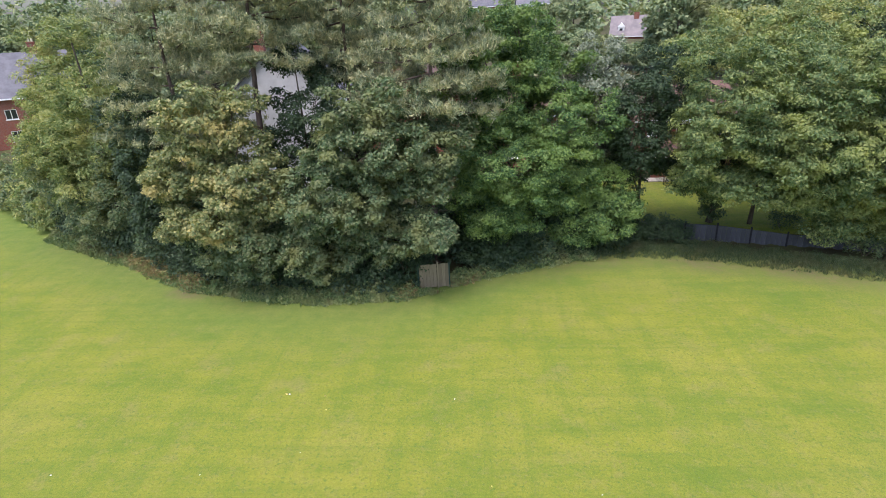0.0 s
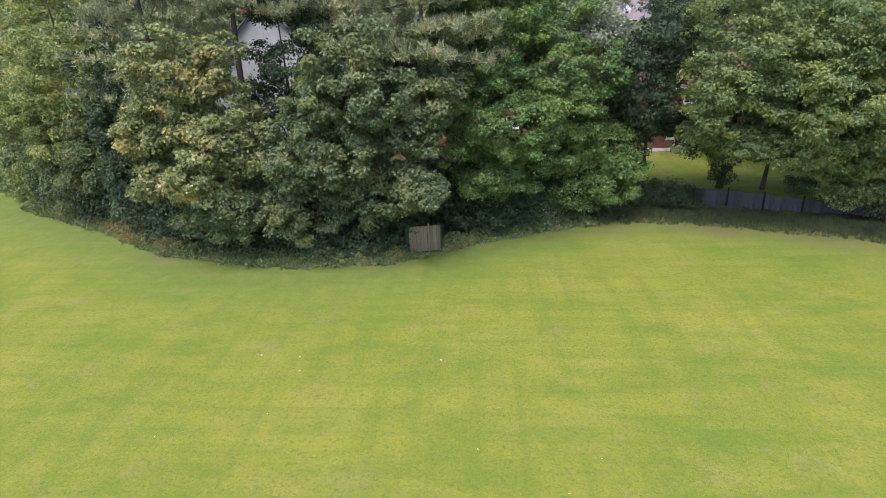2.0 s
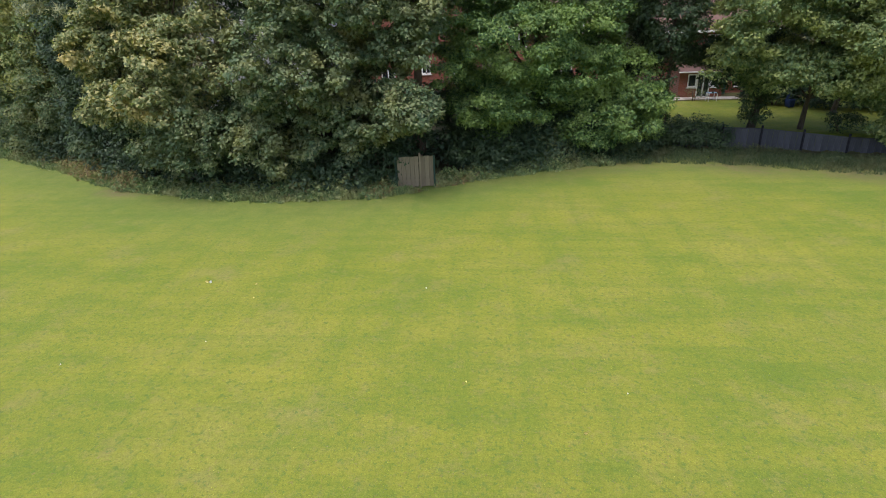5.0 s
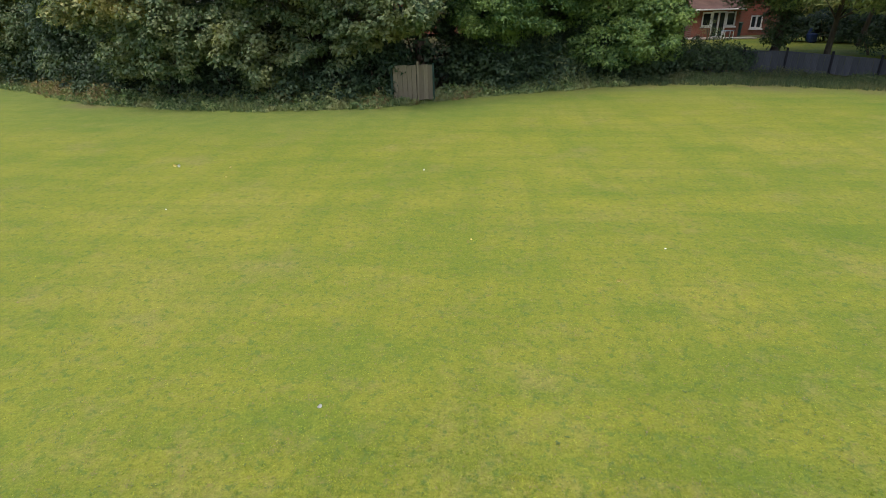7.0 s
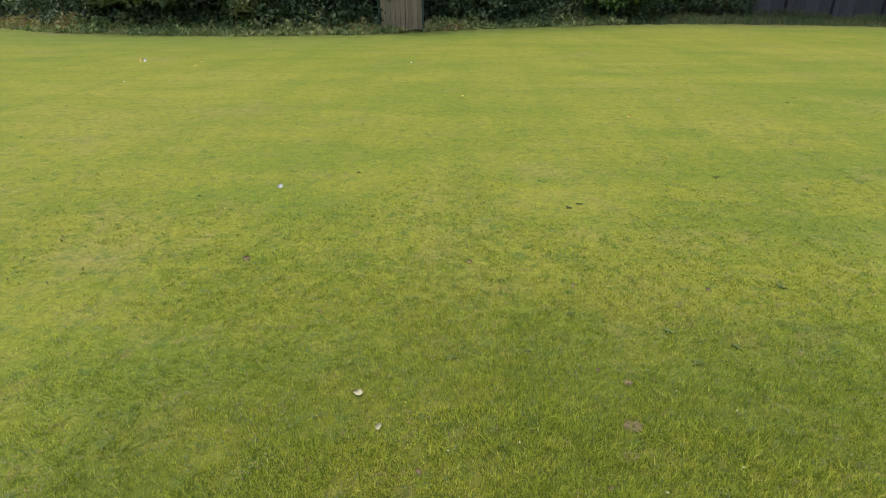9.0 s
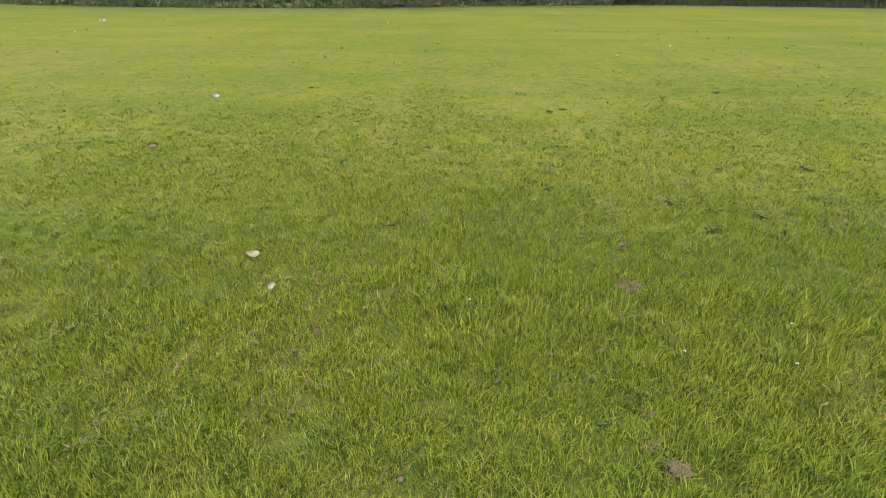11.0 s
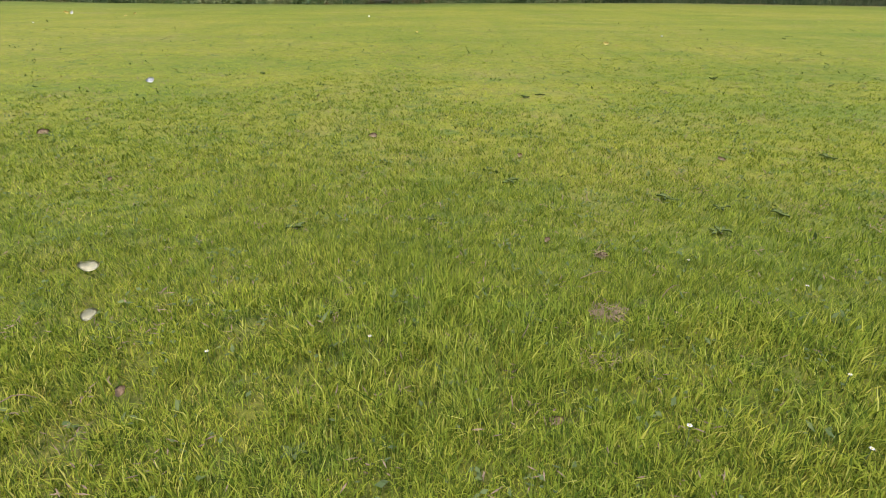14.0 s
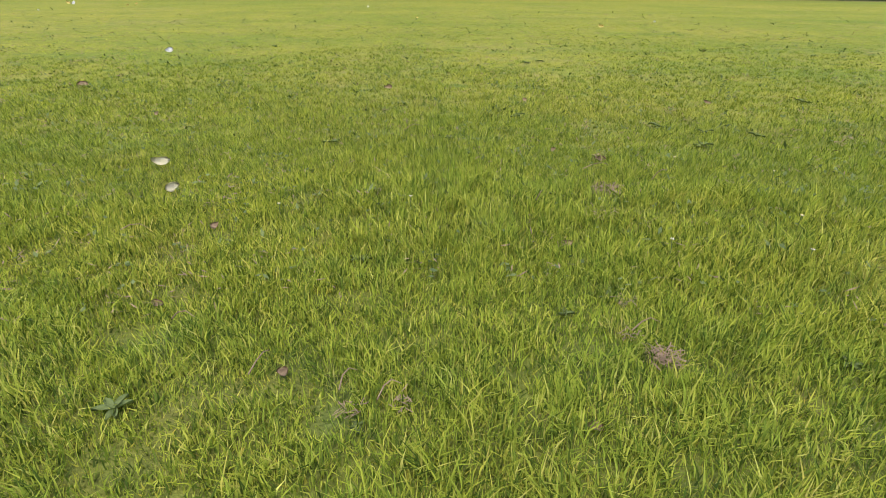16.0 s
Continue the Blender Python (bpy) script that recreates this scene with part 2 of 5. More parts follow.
BRICK = brick_material("red_brick", (0.257, 0.066, 0.035), (0.187, 0.050, 0.029), (0.234, 0.158, 0.128))
RENDER = surface("white_render", [(0.3, (0.66, 0.66, 0.68)), (0.7, (0.82, 0.82, 0.84))], 1.5, 0.9, 0.2, 0.004)
TILE = surface("roof_tile", [(0.3, (0.098, 0.059, 0.049)), (0.7, (0.180, 0.112, 0.091))], 1.2, 0.9, 0.3, 0.02)
SLATE = surface("roof_slate", [(0.3, (0.104, 0.104, 0.120)), (0.7, (0.200, 0.192, 0.216))], 1.2, 0.85, 0.3, 0.02)
PALE_SLATE = surface("pale_pinkish_slate", [(0.3, (0.17, 0.15, 0.16)), (0.7, (0.27, 0.23, 0.23))], 0.8, 0.8, 0.3, 0.02)
UPVC = surface("white_frame", [(0.3, (0.74, 0.74, 0.74)), (0.7, (0.85, 0.85, 0.85))], 3, 0.45, 0.05, 0.002)
FENCE_WOOD = surface("dark_fence_wood", [(0.3, (0.050, 0.053, 0.062)), (0.7, (0.112, 0.116, 0.128))], 3, 0.9, 0.6, 0.01, (3.936, 4.234, 0.353))
POST = surface("fence_post", [(0.3, (0.017, 0.017, 0.021)), (0.7, (0.035, 0.035, 0.041))], 4, 0.9, 0.4, 0.01)
PALE_WOOD = surface("pale_weathered_wood", [(0.3, (0.139, 0.113, 0.070)), (0.7, (0.271, 0.226, 0.148))], 1.6, 0.88, 0.6, 0.008, (4.100, 4.100, 0.492))
GREEN_PAINT = surface("green_painted_steel", [(0.3, (0.012, 0.035, 0.025)), (0.7, (0.03, 0.065, 0.045))], 4, 0.6, 0.2, 0.004)
STONE = surface("paving_stone", [(0.3, (0.34, 0.30, 0.26)), (0.7, (0.48, 0.44, 0.38))], 2, 0.9, 0.3, 0.006)
BLUE = surface("blue_cover", [(0.3, (0.012, 0.027, 0.086)), (0.7, (0.023, 0.050, 0.144))], 3, 0.6, 0.2, 0.01)
PALE_BLUE = surface("pale_blue_paint", [(0.3, (0.14, 0.22, 0.28)), (0.7, (0.22, 0.31, 0.38))], 3, 0.6, 0.1, 0.004)
BIN = surface("bin_plastic", [(0.3, (0.03, 0.09, 0.09)), (0.7, (0.05, 0.13, 0.12))], 3, 0.5, 0.1, 0.004)
PETAL = surface("pale_petal", [(0.3, (0.58, 0.55, 0.36)), (0.7, (0.76, 0.73, 0.54))], 30, 0.7, 0.3, 0.002)
PAPER = surface("white_litter", [(0.3, (0.78, 0.78, 0.78)), (0.7, (0.9, 0.9, 0.9))], 20, 0.6, 0.2, 0.002)
YELLOW = surface("yellow_litter", [(0.3, (0.62, 0.52, 0.16)), (0.7, (0.80, 0.68, 0.28))], 20, 0.7, 0.2, 0.002)
DEAD = surface("dead_leaf", [(0.3, (0.220, 0.150, 0.080)), (0.7, (0.430, 0.320, 0.200))], 25, 0.8, 0.4, 0.003)
THATCH = surface("dry_clippings", [(0.3, (0.170, 0.122, 0.070)), (0.7, (0.370, 0.280, 0.170))], 30, 0.9, 0.5, 0.004)
GLASS, gnt, gb = material("window_glass")
gb.inputs["Base Color"].default_value = (0.02, 0.025, 0.03, 1)
gb.inputs["Roughness"].default_value = 0.06


# ---------- mesh helpers ----------
def mesh_from(name, verts, faces, mat, smooth=False):
    me = bpy.data.meshes.new(name)
    me.from_pydata([tuple(v) for v in verts], [], faces)
    me.materials.append(mat)
    if smooth:
        me.polygons.foreach_set("use_smooth", [True] * len(me.polygons))
    me.update()
    return me


def mesh_arrays(name, verts, faces, mat):
    """A mesh from an array of corners and one of same-sided faces."""
    me = bpy.data.meshes.new(name)
    n, k = faces.shape
    me.vertices.add(len(verts))
    me.vertices.foreach_set("co", np.ascontiguousarray(verts, dtype=np.float32).ravel())
    me.loops.add(n * k)
    me.loops.foreach_set("vertex_index", np.ascontiguousarray(faces, dtype=np.int32).ravel())
    me.polygons.add(n)
    me.polygons.foreach_set("loop_start", np.arange(0, n * k, k, dtype=np.int32))
    me.materials.append(mat)
    me.update(calc_edges=True)
    return me


def part(name, bm, mat, parent, label=""):
    me = bpy.data.meshes.new(name)
    bm.to_mesh(me)
    bm.free()
    me.materials.append(mat)
    ob = new(name, me)
    ob.parent = parent
    return tagged(ob, label)


def mesh_part(name, me, parent, label=""):
    ob = new(name, me)
    ob.parent = parent
    return tagged(ob, label)


def thing(name, x, y, z, rz, label, category, group="", kind=""):
    ob = new(name)
    ob.empty_display_size = 0.2
    ob.matrix_basis = pose(x, y, z, 0, 0, rz)
    return tagged(ob, label, category, group, kind)


def box(bm, x0, y0, z0, x1, y1, z1, bevel=0.0):
    m = Matrix.Translation(((x0 + x1) / 2, (y0 + y1) / 2, (z0 + z1) / 2)) @ Matrix.Diagonal((x1 - x0, y1 - y0, z1 - z0, 1))
    r = bmesh.ops.create_cube(bm, size=1, matrix=m)
    if bevel:
        edges = {e for v in r["verts"] for e in v.link_edges}
        bmesh.ops.bevel(bm, geom=list(edges), offset=bevel, segments=1, affect="EDGES")
    return bm


def tube(points, radii, sides=8):
    """Corners and faces of a tapered tube along points."""
    verts, faces = [], []
    pts = [Vector(p) for p in points]
    for i, (p, r) in enumerate(zip(pts, radii)):
        d = (pts[min(i + 1, len(pts) - 1)] - pts[max(i - 1, 0)]).normalized()
        a = d.orthogonal().normalized()
        b = d.cross(a)
        for s in range(sides):
            w = 2 * math.pi * s / sides
            verts.append(p + a * (math.cos(w) * r) + b * (math.sin(w) * r))
    for i in range(len(pts) - 1):
        for s in range(sides):
            q = i * sides
            faces.append((q + s, q + (s + 1) % sides, q + sides + (s + 1) % sides, q + sides + s))
    return verts, faces


def unit(v):
    return v / (np.linalg.norm(v, axis=-1, keepdims=True) + 1e-9)


# ---------- terrain ----------
EDGE_X = [-300, -60, -44, -34.5, -25, -18, -11, -7, -3, 1, 5, 8, 12, 18, 23, 26, 40, 70, 300]
EDGE_Y = [140, 58, 46.3, 39.6, 34.6, 30.3, 28.4, 28.4, 29.1, 31.4, 33.3, 34.4, 35.0, 33.5, 31.7, 30.3, 26.5, 18, -45]


FENCE_X = [9.5, 11.8, 13.9, 16.0, 18.1, 20.25, 22.5, 24.8, 27.1, 29.4, 31.7, 34.0, 60]
FENCE_Y = [37.6, 37.5, 37.2, 36.85, 36.4, 35.85, 35.3, 34.7, 34.0, 33.3, 32.5, 31.7, 24]


def edge(x):
    """How far ahead the mown field ends."""
    return np.interp(x, EDGE_X, EDGE_Y)


def ease(v):
    v = np.clip(v, 0, 1)
    return v * v * (3 - 2 * v)


def height(x, y):
    d = y - edge(x)
    gentle = 1.15 * ease((d - 0.5) / 9)
    step = 0.15 * ease(d / 2) + 0.95 * ease((y - np.interp(x, FENCE_X, FENCE_Y) - 0.08) / 0.5)
    w = ease((np.asarray(x, float) - 8) / 3)
    z = gentle * (1 - w) + step * w
    z = z + (0.25 * ease((y - 38) / 10) * (1 - w) - 0.12 * ease((y - 40) / 8) * w) * ease(d / 4)
    z = z + (7.0 * ease((y - 58) / 60) + 4.5 * ease((y - 165) / 60)) * ease(d / 10)
    return z


def build_ground():
    xs = np.unique(np.concatenate([np.linspace(-1500, -60, 16), np.linspace(-60, -2, 98), np.linspace(-2, 6.5, 35), np.linspace(6.5, 45, 66), np.linspace(45, 1500, 16)]))
    ys = np.unique(np.concatenate([np.linspace(-1000, -10, 8), np.linspace(-10, 0, 6), np.linspace(0, 9, 25), np.linspace(9, 24, 14), np.linspace(24, 60, 121), np.linspace(60, 130, 36), np.linspace(130, 2500, 14)]))
    X, Y = np.meshgrid(xs, ys)
    Z = height(X, Y)
    nx, ny = len(xs), len(ys)
    verts = np.stack([X, Y, Z], -1).reshape(-1, 3)
    i = (np.arange(ny - 1)[:, None] * nx + np.arange(nx - 1)).ravel()
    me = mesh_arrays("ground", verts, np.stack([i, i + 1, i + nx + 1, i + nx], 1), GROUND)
    me.polygons.foreach_set("use_smooth", [True] * len(me.polygons))
    d = (Y - edge(X)).ravel()
    behind = Y.ravel() - np.interp(X.ravel(), FENCE_X, FENCE_Y)
    garden = ((X.ravel() > 8.5) & (behind > 0.3) & (Y.ravel() < 50)) | ((X.ravel() < -36) & (Y.ravel() < 64))
    wood = np.where(garden, 0.0, ease((d - 0.1 - 0.9 * ease(X.ravel() / 2)) / 0.8))
    thin = ease(1 - np.abs(d + 0.8) / 3.0) * 1.0 * (0.25 + 0.4 * ease(X.ravel() / 5) + 0.35 * ease((X.ravel() - 10) / 4)) * (0.75 + 0.25 * np.sin(X.ravel() * 0.9 + np.sin(X.ravel() * 0.37)))
    thin = np.maximum(thin, 1.0 * ease(1.7 - np.hypot((X.ravel() + 17.8) / 1.6, (Y.ravel() - 29.8) / 0.9)))
    # Painted gap shade: strongest where the flight ends, fading outward with the blades.
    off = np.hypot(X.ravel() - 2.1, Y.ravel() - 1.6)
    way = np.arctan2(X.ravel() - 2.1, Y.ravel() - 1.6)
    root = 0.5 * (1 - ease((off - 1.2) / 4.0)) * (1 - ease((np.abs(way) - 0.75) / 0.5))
    for name, vals in (("wood", wood), ("thin", np.where(garden, 0, thin)), ("soil_shade", root), ("green_shade", 0.75 * ease((d + 9) / 8.5) * (d < 1.2) * (1 - 0.35 * ease(X.ravel() / 9)))):
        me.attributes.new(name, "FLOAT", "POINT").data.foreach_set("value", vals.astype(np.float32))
    return tagged(new("ground", me), "mown yellow-green playing field grass rising into wooded bank", "ground", kind="structure")


build_ground()


# ---------- foliage ----------
def leaf_mesh(name, spots, normals, lengths, mat, rng, slim=0.7, fold=0.2):
    """One folded leaf at each spot, facing about its normal."""
    n = len(spots)
    nrm = unit(normals + rng.normal(0, 0.35, (n, 3)))
    along = unit(np.cross(nrm, rng.normal(0, 1, (n, 3))))
    along[:, 2] -= 0.35
    along = unit(along)
    side = unit(np.cross(nrm, along))
    up = np.cross(along, side)
    L = lengths[:, None]
    base, tip = spots - along * L * 0.45, spots + along * L * 0.55
    left = base - side * L * slim * 0.5 + up * L * fold * rng.uniform(-1, 1, (n, 1))
    right = base + side * L * slim * 0.5 + up * L * fold * rng.uniform(-1, 1, (n, 1))
    verts = np.stack([left, right, tip], 1).reshape(-1, 3)
    return mesh_arrays(name, verts, np.arange(3 * n).reshape(-1, 3), mat)


def crown_clumps(lobes, spacing, rng):
    """Clump places over the outer shell of a crown's lobes: places, outward ways."""
    spots, ways = [], []
    for c, r in lobes:
        c, r = np.array(c, float), np.array(r, float)
        area = 4 * math.pi * ((r[0] * r[1]) ** 1.6 / 3 + (r[0] * r[2]) ** 1.6 / 3 + (r[1] * r[2]) ** 1.6 / 3) ** (1 / 1.6)
        n = max(8, int(area / spacing**2))
        k = np.arange(n) + 0.5
        ph, th = np.arccos(1 - 2 * k / n), math.pi * (1 + 5**0.5) * k
        d = np.stack([np.cos(th) * np.sin(ph), np.sin(th) * np.sin(ph), np.cos(ph)], 1)
        d = unit(d + rng.normal(0, 0.16, d.shape))
        bough = unit(rng.normal(0, 1, (max(7, n // 7), 3)))
        near = (d @ bough.T).max(1)
        gap = np.clip(np.arccos(np.clip(near, -1, 1)) / (2.2 / math.sqrt(len(bough))), 0, 1)
        who = (d @ bough.T).argmax(1)
        f = (rng.uniform(0.86, 1.18, len(bough))[who] * (1.06 - 0.5 * gap**1.3) * rng.uniform(0.88, 1.08, n))[:, None]
        p = c + d * r * f
        keep = np.ones(n, bool)
        for c2, r2 in lobes:
            if c2 is not c and tuple(c2) != tuple(c):
                keep &= (((p - np.array(c2)) / np.array(r2)) ** 2).sum(1) > 0.45
        keep &= rng.random(n) > 0.07
        keep &= p[:, 2] > height(p[:, 0], p[:, 1]) + 0.4
        spots.append(p[keep])
        ways.append(unit(d / r)[keep])
    return np.concatenate(spots), np.concatenate(ways)


def fill_clumps(spots, ways, size, per, rng, flat=0.6):
    """Leaf places in domes round each clump."""
    n = len(spots)
    who = np.repeat(np.arange(n), per)
    s = (size * rng.uniform(0.65, 1.35, n))[who][:, None]
    d = unit(rng.normal(0, 0.9, (len(who), 3)) + 0.55 * ways[who] + np.array([0, 0, 0.5]))
    rad = rng.uniform(0.35, 1.0, (len(who), 1)) ** 0.6
    p = spots[who] + d * s * rad * np.array([1, 1, flat])
    p += rng.normal(0, 0.07, p.shape)
    nrm = unit(d * 0.8 + np.array([0, 0, 0.7]))
    keep = p[:, 2] > height(p[:, 0], p[:, 1]) + 0.12
    return p[keep], nrm[keep]


def limbs(ob, base, top, lobes, spots, radius, mat, rng, count=9):
    """A leaning trunk and boughs that reach out to clumps of the crown."""
    base, top = Vector(base), Vector(top)
    bend = Vector((rng.normal(0, 0.25), rng.normal(0, 0.25), 0))
    line = [base.lerp(top, t) + bend * math.sin(t * math.pi) for t in np.linspace(0, 1, 7)]
    rad = [radius * (1.35 if i == 0 else 1 - 0.13 * i) for i in range(7)]
    v, f = tube([p - base for p in line], rad, 10)
    mesh_part("trunk", mesh_from("trunk", v, f, mat, True), ob)
    pick = rng.choice(len(spots), size=min(count, len(spots)), replace=False)
    for j in pick:
        end = Vector(spots[j])
        s = float(np.clip((end.z - base.z) / max(top.z - base.z, 0.1) - 0.35, 0.15, 0.9))
        start = base.lerp(top, s) + bend * math.sin(s * math.pi)
        mid = start.lerp(end, 0.5) + Vector((0, 0, 0.35)) + Vector(rng.normal(0, 0.2, 3))
        pts = [start, start.lerp(mid, 0.5), mid, mid.lerp(end, 0.6), end]
        r0 = radius * 0.42
        v, f = tube([p - base for p in pts], [r0, r0 * 0.8, r0 * 0.55, r0 * 0.35, r0 * 0.12], 6)
        mesh_part("limb", mesh_from("limb", v, f, mat, True), ob)


def tree(base, lean, lobes, mat, label, seed, leaf=0.24, spacing=1.15, clump=1.0, per=190, radius=0.22, bark=BARK, slim=0.7, boughs=9, group="trees along the field edge", flat=0.6):
    rng = np.random.default_rng(seed)
    bx, by = base
    bz = float(height(bx, by)) - 0.05
    ob = thing("tree", bx, by, bz, 0, label, "tree", group)
    spots, ways = crown_clumps(lobes, spacing * 0.82, rng)
    topz = max(c[2] + 0.5 * r[2] for c, r in lobes)
    limbs(ob, (bx, by, bz), (bx + lean[0], by + lean[1], topz), lobes, spots, radius, bark, rng, boughs)
    p, nrm = fill_clumps(spots, ways, clump * 0.8, int(per * 0.86), rng, flat)
    p -= np.array([bx, by, bz])
    me = leaf_mesh("crown", p, nrm, leaf * 0.91 * rng.uniform(0.6, 1.3, len(p)), mat, rng, slim)
    mesh_part("crown", me, ob)
    return ob


def pine(base, lean, z0, z1, reach, label, seed, radius=0.22, tiers=11):
    """A Scots pine: bare lower trunk, layered boughs with upturned needle tufts."""
    rng = np.random.default_rng(seed)
    bx, by = base
    bz = float(height(bx, by)) - 0.05
    ob = thing("pine_tree", bx, by, bz, 0, label, "tree", "trees along the field edge")
    B, T = Vector((0, 0, 0)), Vector((lean[0], lean[1], z1 - bz))
    line = [B.lerp(T, t) + Vector((0.25 * math.sin(4 * t + seed), 0.2 * math.cos(3 * t), 0)) for t in np.linspace(0, 1, 9)]
    v, f = tube(line, [radius * (1.2 - 1.05 * i / 8) for i in range(9)], 10)
    mesh_part("trunk", mesh_from("trunk", v, f, PINE_BARK, True), ob)
    tufts = []
    for k in range(tiers):
        t = (z0 - bz + (z1 - z0) * k / (tiers - 1)) / (z1 - bz)
        start = B.lerp(T, min(t, 0.98))
        span = reach * (1 - 0.75 * (k / tiers) ** 2) * rng.uniform(0.75, 1.1)
        for j in range(5):
            w = 2 * math.pi * (j / 5 + 0.37 * k) + rng.normal(0, 0.2)
            out = Vector((math.cos(w), math.sin(w), 0))
            end = start + out * span + Vector((0, 0, rng.uniform(-0.5, 0.9)))
            mid = start.lerp(end, 0.5) + Vector((0, 0, -0.3))
            if j % 2 == 0:
                v, f = tube([start, mid, end], [0.07, 0.05, 0.02], 5)
                mesh_part("limb", mesh_from("limb", v, f, PINE_BARK, True), ob)
            for q in range(int(12 + span * 6)):
                s = rng.uniform(0.3, 1.05)
                p = start.lerp(mid, s * 2) if s < 0.5 else mid.lerp(end, (s - 0.5) * 2)
                sp = out.cross(Vector((0, 0, 1))) * rng.normal(0, 0.38 * span * s * 0.6)
                tufts.append(np.array(p + sp) + np.array([0, 0, rng.uniform(-0.15, 0.4)]))
    tufts = np.array(tufts)
    n, per = len(tufts), 30
    who = np.repeat(np.arange(n), per)
    way = unit(rng.normal(0, 0.75, (n * per, 3)) + np.array([0, 0, 0.75]))
    root = tufts[who] + rng.normal(0, 0.10, (n * per, 3))
    L = rng.uniform(0.22, 0.46, (n * per, 1))
    side = unit(np.cross(way, rng.normal(0, 1, way.shape))) * 0.03
    verts = np.stack([root - side, root + side, root + way * L], 1).reshape(-1, 3)
    mesh_part("crown", mesh_arrays("crown", verts, np.arange(3 * n * per).reshape(-1, 3), NEEDLES), ob)
    return ob


def shrub(x, y, r, h, mat, label, seed, leaf=0.18, per=75, name="shrub", group="undergrowth at the field edge", category="shrub"):
    rng = np.random.default_rng(seed)
    z = float(height(x, y)) - 0.03
    ob = thing(name, x, y, z, 0, label, category, group)
    lobes = [((x, y, z + h * 0.45), (r, r * 0.85, h * 0.55)), ((x + r * 0.5, y - r * 0.2, z + h * 0.3), (r * 0.6, r * 0.6, h * 0.38))]
    spots, ways = crown_clumps(lobes, 0.75, rng)
    p, nrm = fill_clumps(spots, ways, 0.62, per, rng, 0.7)
    p -= np.array([x, y, z])
    mesh_part("crown", leaf_mesh("crown", p, nrm, leaf * rng.uniform(0.6, 1.35, len(p)), mat, rng, 0.65), ob)
    for j in range(4):
        a = rng.uniform(0, 6.28)
        tip = Vector((math.cos(a) * r * 0.6, math.sin(a) * r * 0.6, h * 0.75))
        v, f = tube([Vector((0.1 * math.cos(a), 0.1 * math.sin(a), 0)), tip * 0.5, tip], [0.035, 0.025, 0.01], 5)
        mesh_part("stem", mesh_from("stem", v, f, TWIG, True), ob)
    return ob


# large trees, from the far left round to the right
tree((-28.8, 39.5), (0.3, 0), [((-28.4, 38.6, 7.8), (4.7, 3.6, 6.2)), ((-34.2, 41.2, 6.4), (2.2, 2.0, 4.6)), ((-31.6, 43.0, 13.4), (3.3, 2.6, 4.4)), ((-34.6, 43.6, 11.0), (2.2, 2.0, 3.0))], LEAF_OLIVE, "tall bushy olive-green tree leafy down to the grass", 11, 0.19, 1.05, 0.9, 150)
# Added tree: the olive tree's lower boughs, darker leaves painting in its shade.
tree((-27.4, 38.2), (0.2, -0.4), [((-26, 36.9, 4), (2.7, 2.4, 3.6)), ((-32.2, 40.3, 4.6), (3.1, 2.8, 4.6)), ((-29, 37.6, 3.4), (2.6, 2.0, 3.0))], LEAF_SYCAMORE, "low olive-tree boughs in darker leaves that stand for shade", 39, 0.19, 1.05, 0.9, 150, 0.14)
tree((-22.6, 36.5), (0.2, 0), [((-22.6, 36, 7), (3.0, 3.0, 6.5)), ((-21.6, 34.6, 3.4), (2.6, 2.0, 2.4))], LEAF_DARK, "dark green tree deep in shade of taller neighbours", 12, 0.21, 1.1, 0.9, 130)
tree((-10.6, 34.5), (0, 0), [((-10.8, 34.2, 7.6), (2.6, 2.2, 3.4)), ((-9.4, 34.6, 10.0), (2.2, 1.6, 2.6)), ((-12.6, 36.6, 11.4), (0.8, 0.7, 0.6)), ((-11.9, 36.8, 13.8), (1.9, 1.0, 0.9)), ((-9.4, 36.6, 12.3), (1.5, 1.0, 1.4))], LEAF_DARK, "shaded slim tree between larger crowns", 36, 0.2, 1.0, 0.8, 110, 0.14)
pine((-20.5, 38), (-0.5, 0.3), 8.5, 21.5, 5.4, "tall blue-green pine with layered boughs above broadleaves", 21)
pine((-13.9, 35), (0.9, 0.3), 14.2, 23.0, 4.8, "tall pine with bare grey-brown trunk and layered boughs", 22, 0.26)
pine((-1.7, 33.2), (-0.2, -0.3), 11.0, 21.0, 4.8, "broad grey-green pine with drooping needle-laden boughs", 23)
pine((-8.6, 38.5), (0.4, 0.3), 12.5, 21.5, 3.6, "slender pine half hidden behind broadleaved trees", 24)
tree((-15, 31.2), (0.2, -0.4), [((-14.8, 30.2, 10.2), (3.4, 2.6, 3.0)), ((-18.2, 31.2, 7.4), (2.5, 2.0, 1.9)), ((-13.0, 29.4, 7.0), (2.8, 2.2, 2.0)), ((-14.6, 28.4, 4.9), (2.0, 1.8, 1.2)), ((-17.6, 30.0, 4.7), (1.6, 1.4, 1.1))], LEAF_YELLOWING, "sycamore with yellowing clustered leaves and pale bare boughs", 13, 0.19, 1.0, 0.78, 185, 0.22, TWIG, 0.9, 26, flat=0.5)
# Added tree: the yellowing sycamore's low boughs in a darker leaf, for shade.
tree((-13.9, 30.4), (0.1, -0.5), [((-12.6, 28.9, 3.3), (2.6, 2.0, 1.9)), ((-15.4, 29.8, 2.6), (1.8, 1.5, 1.5))], LEAF_SYCAMORE, "low sycamore boughs in darker leaves that stand for shade", 37, 0.17, 0.95, 0.75, 150, 0.12, BARK, 0.9, 7)
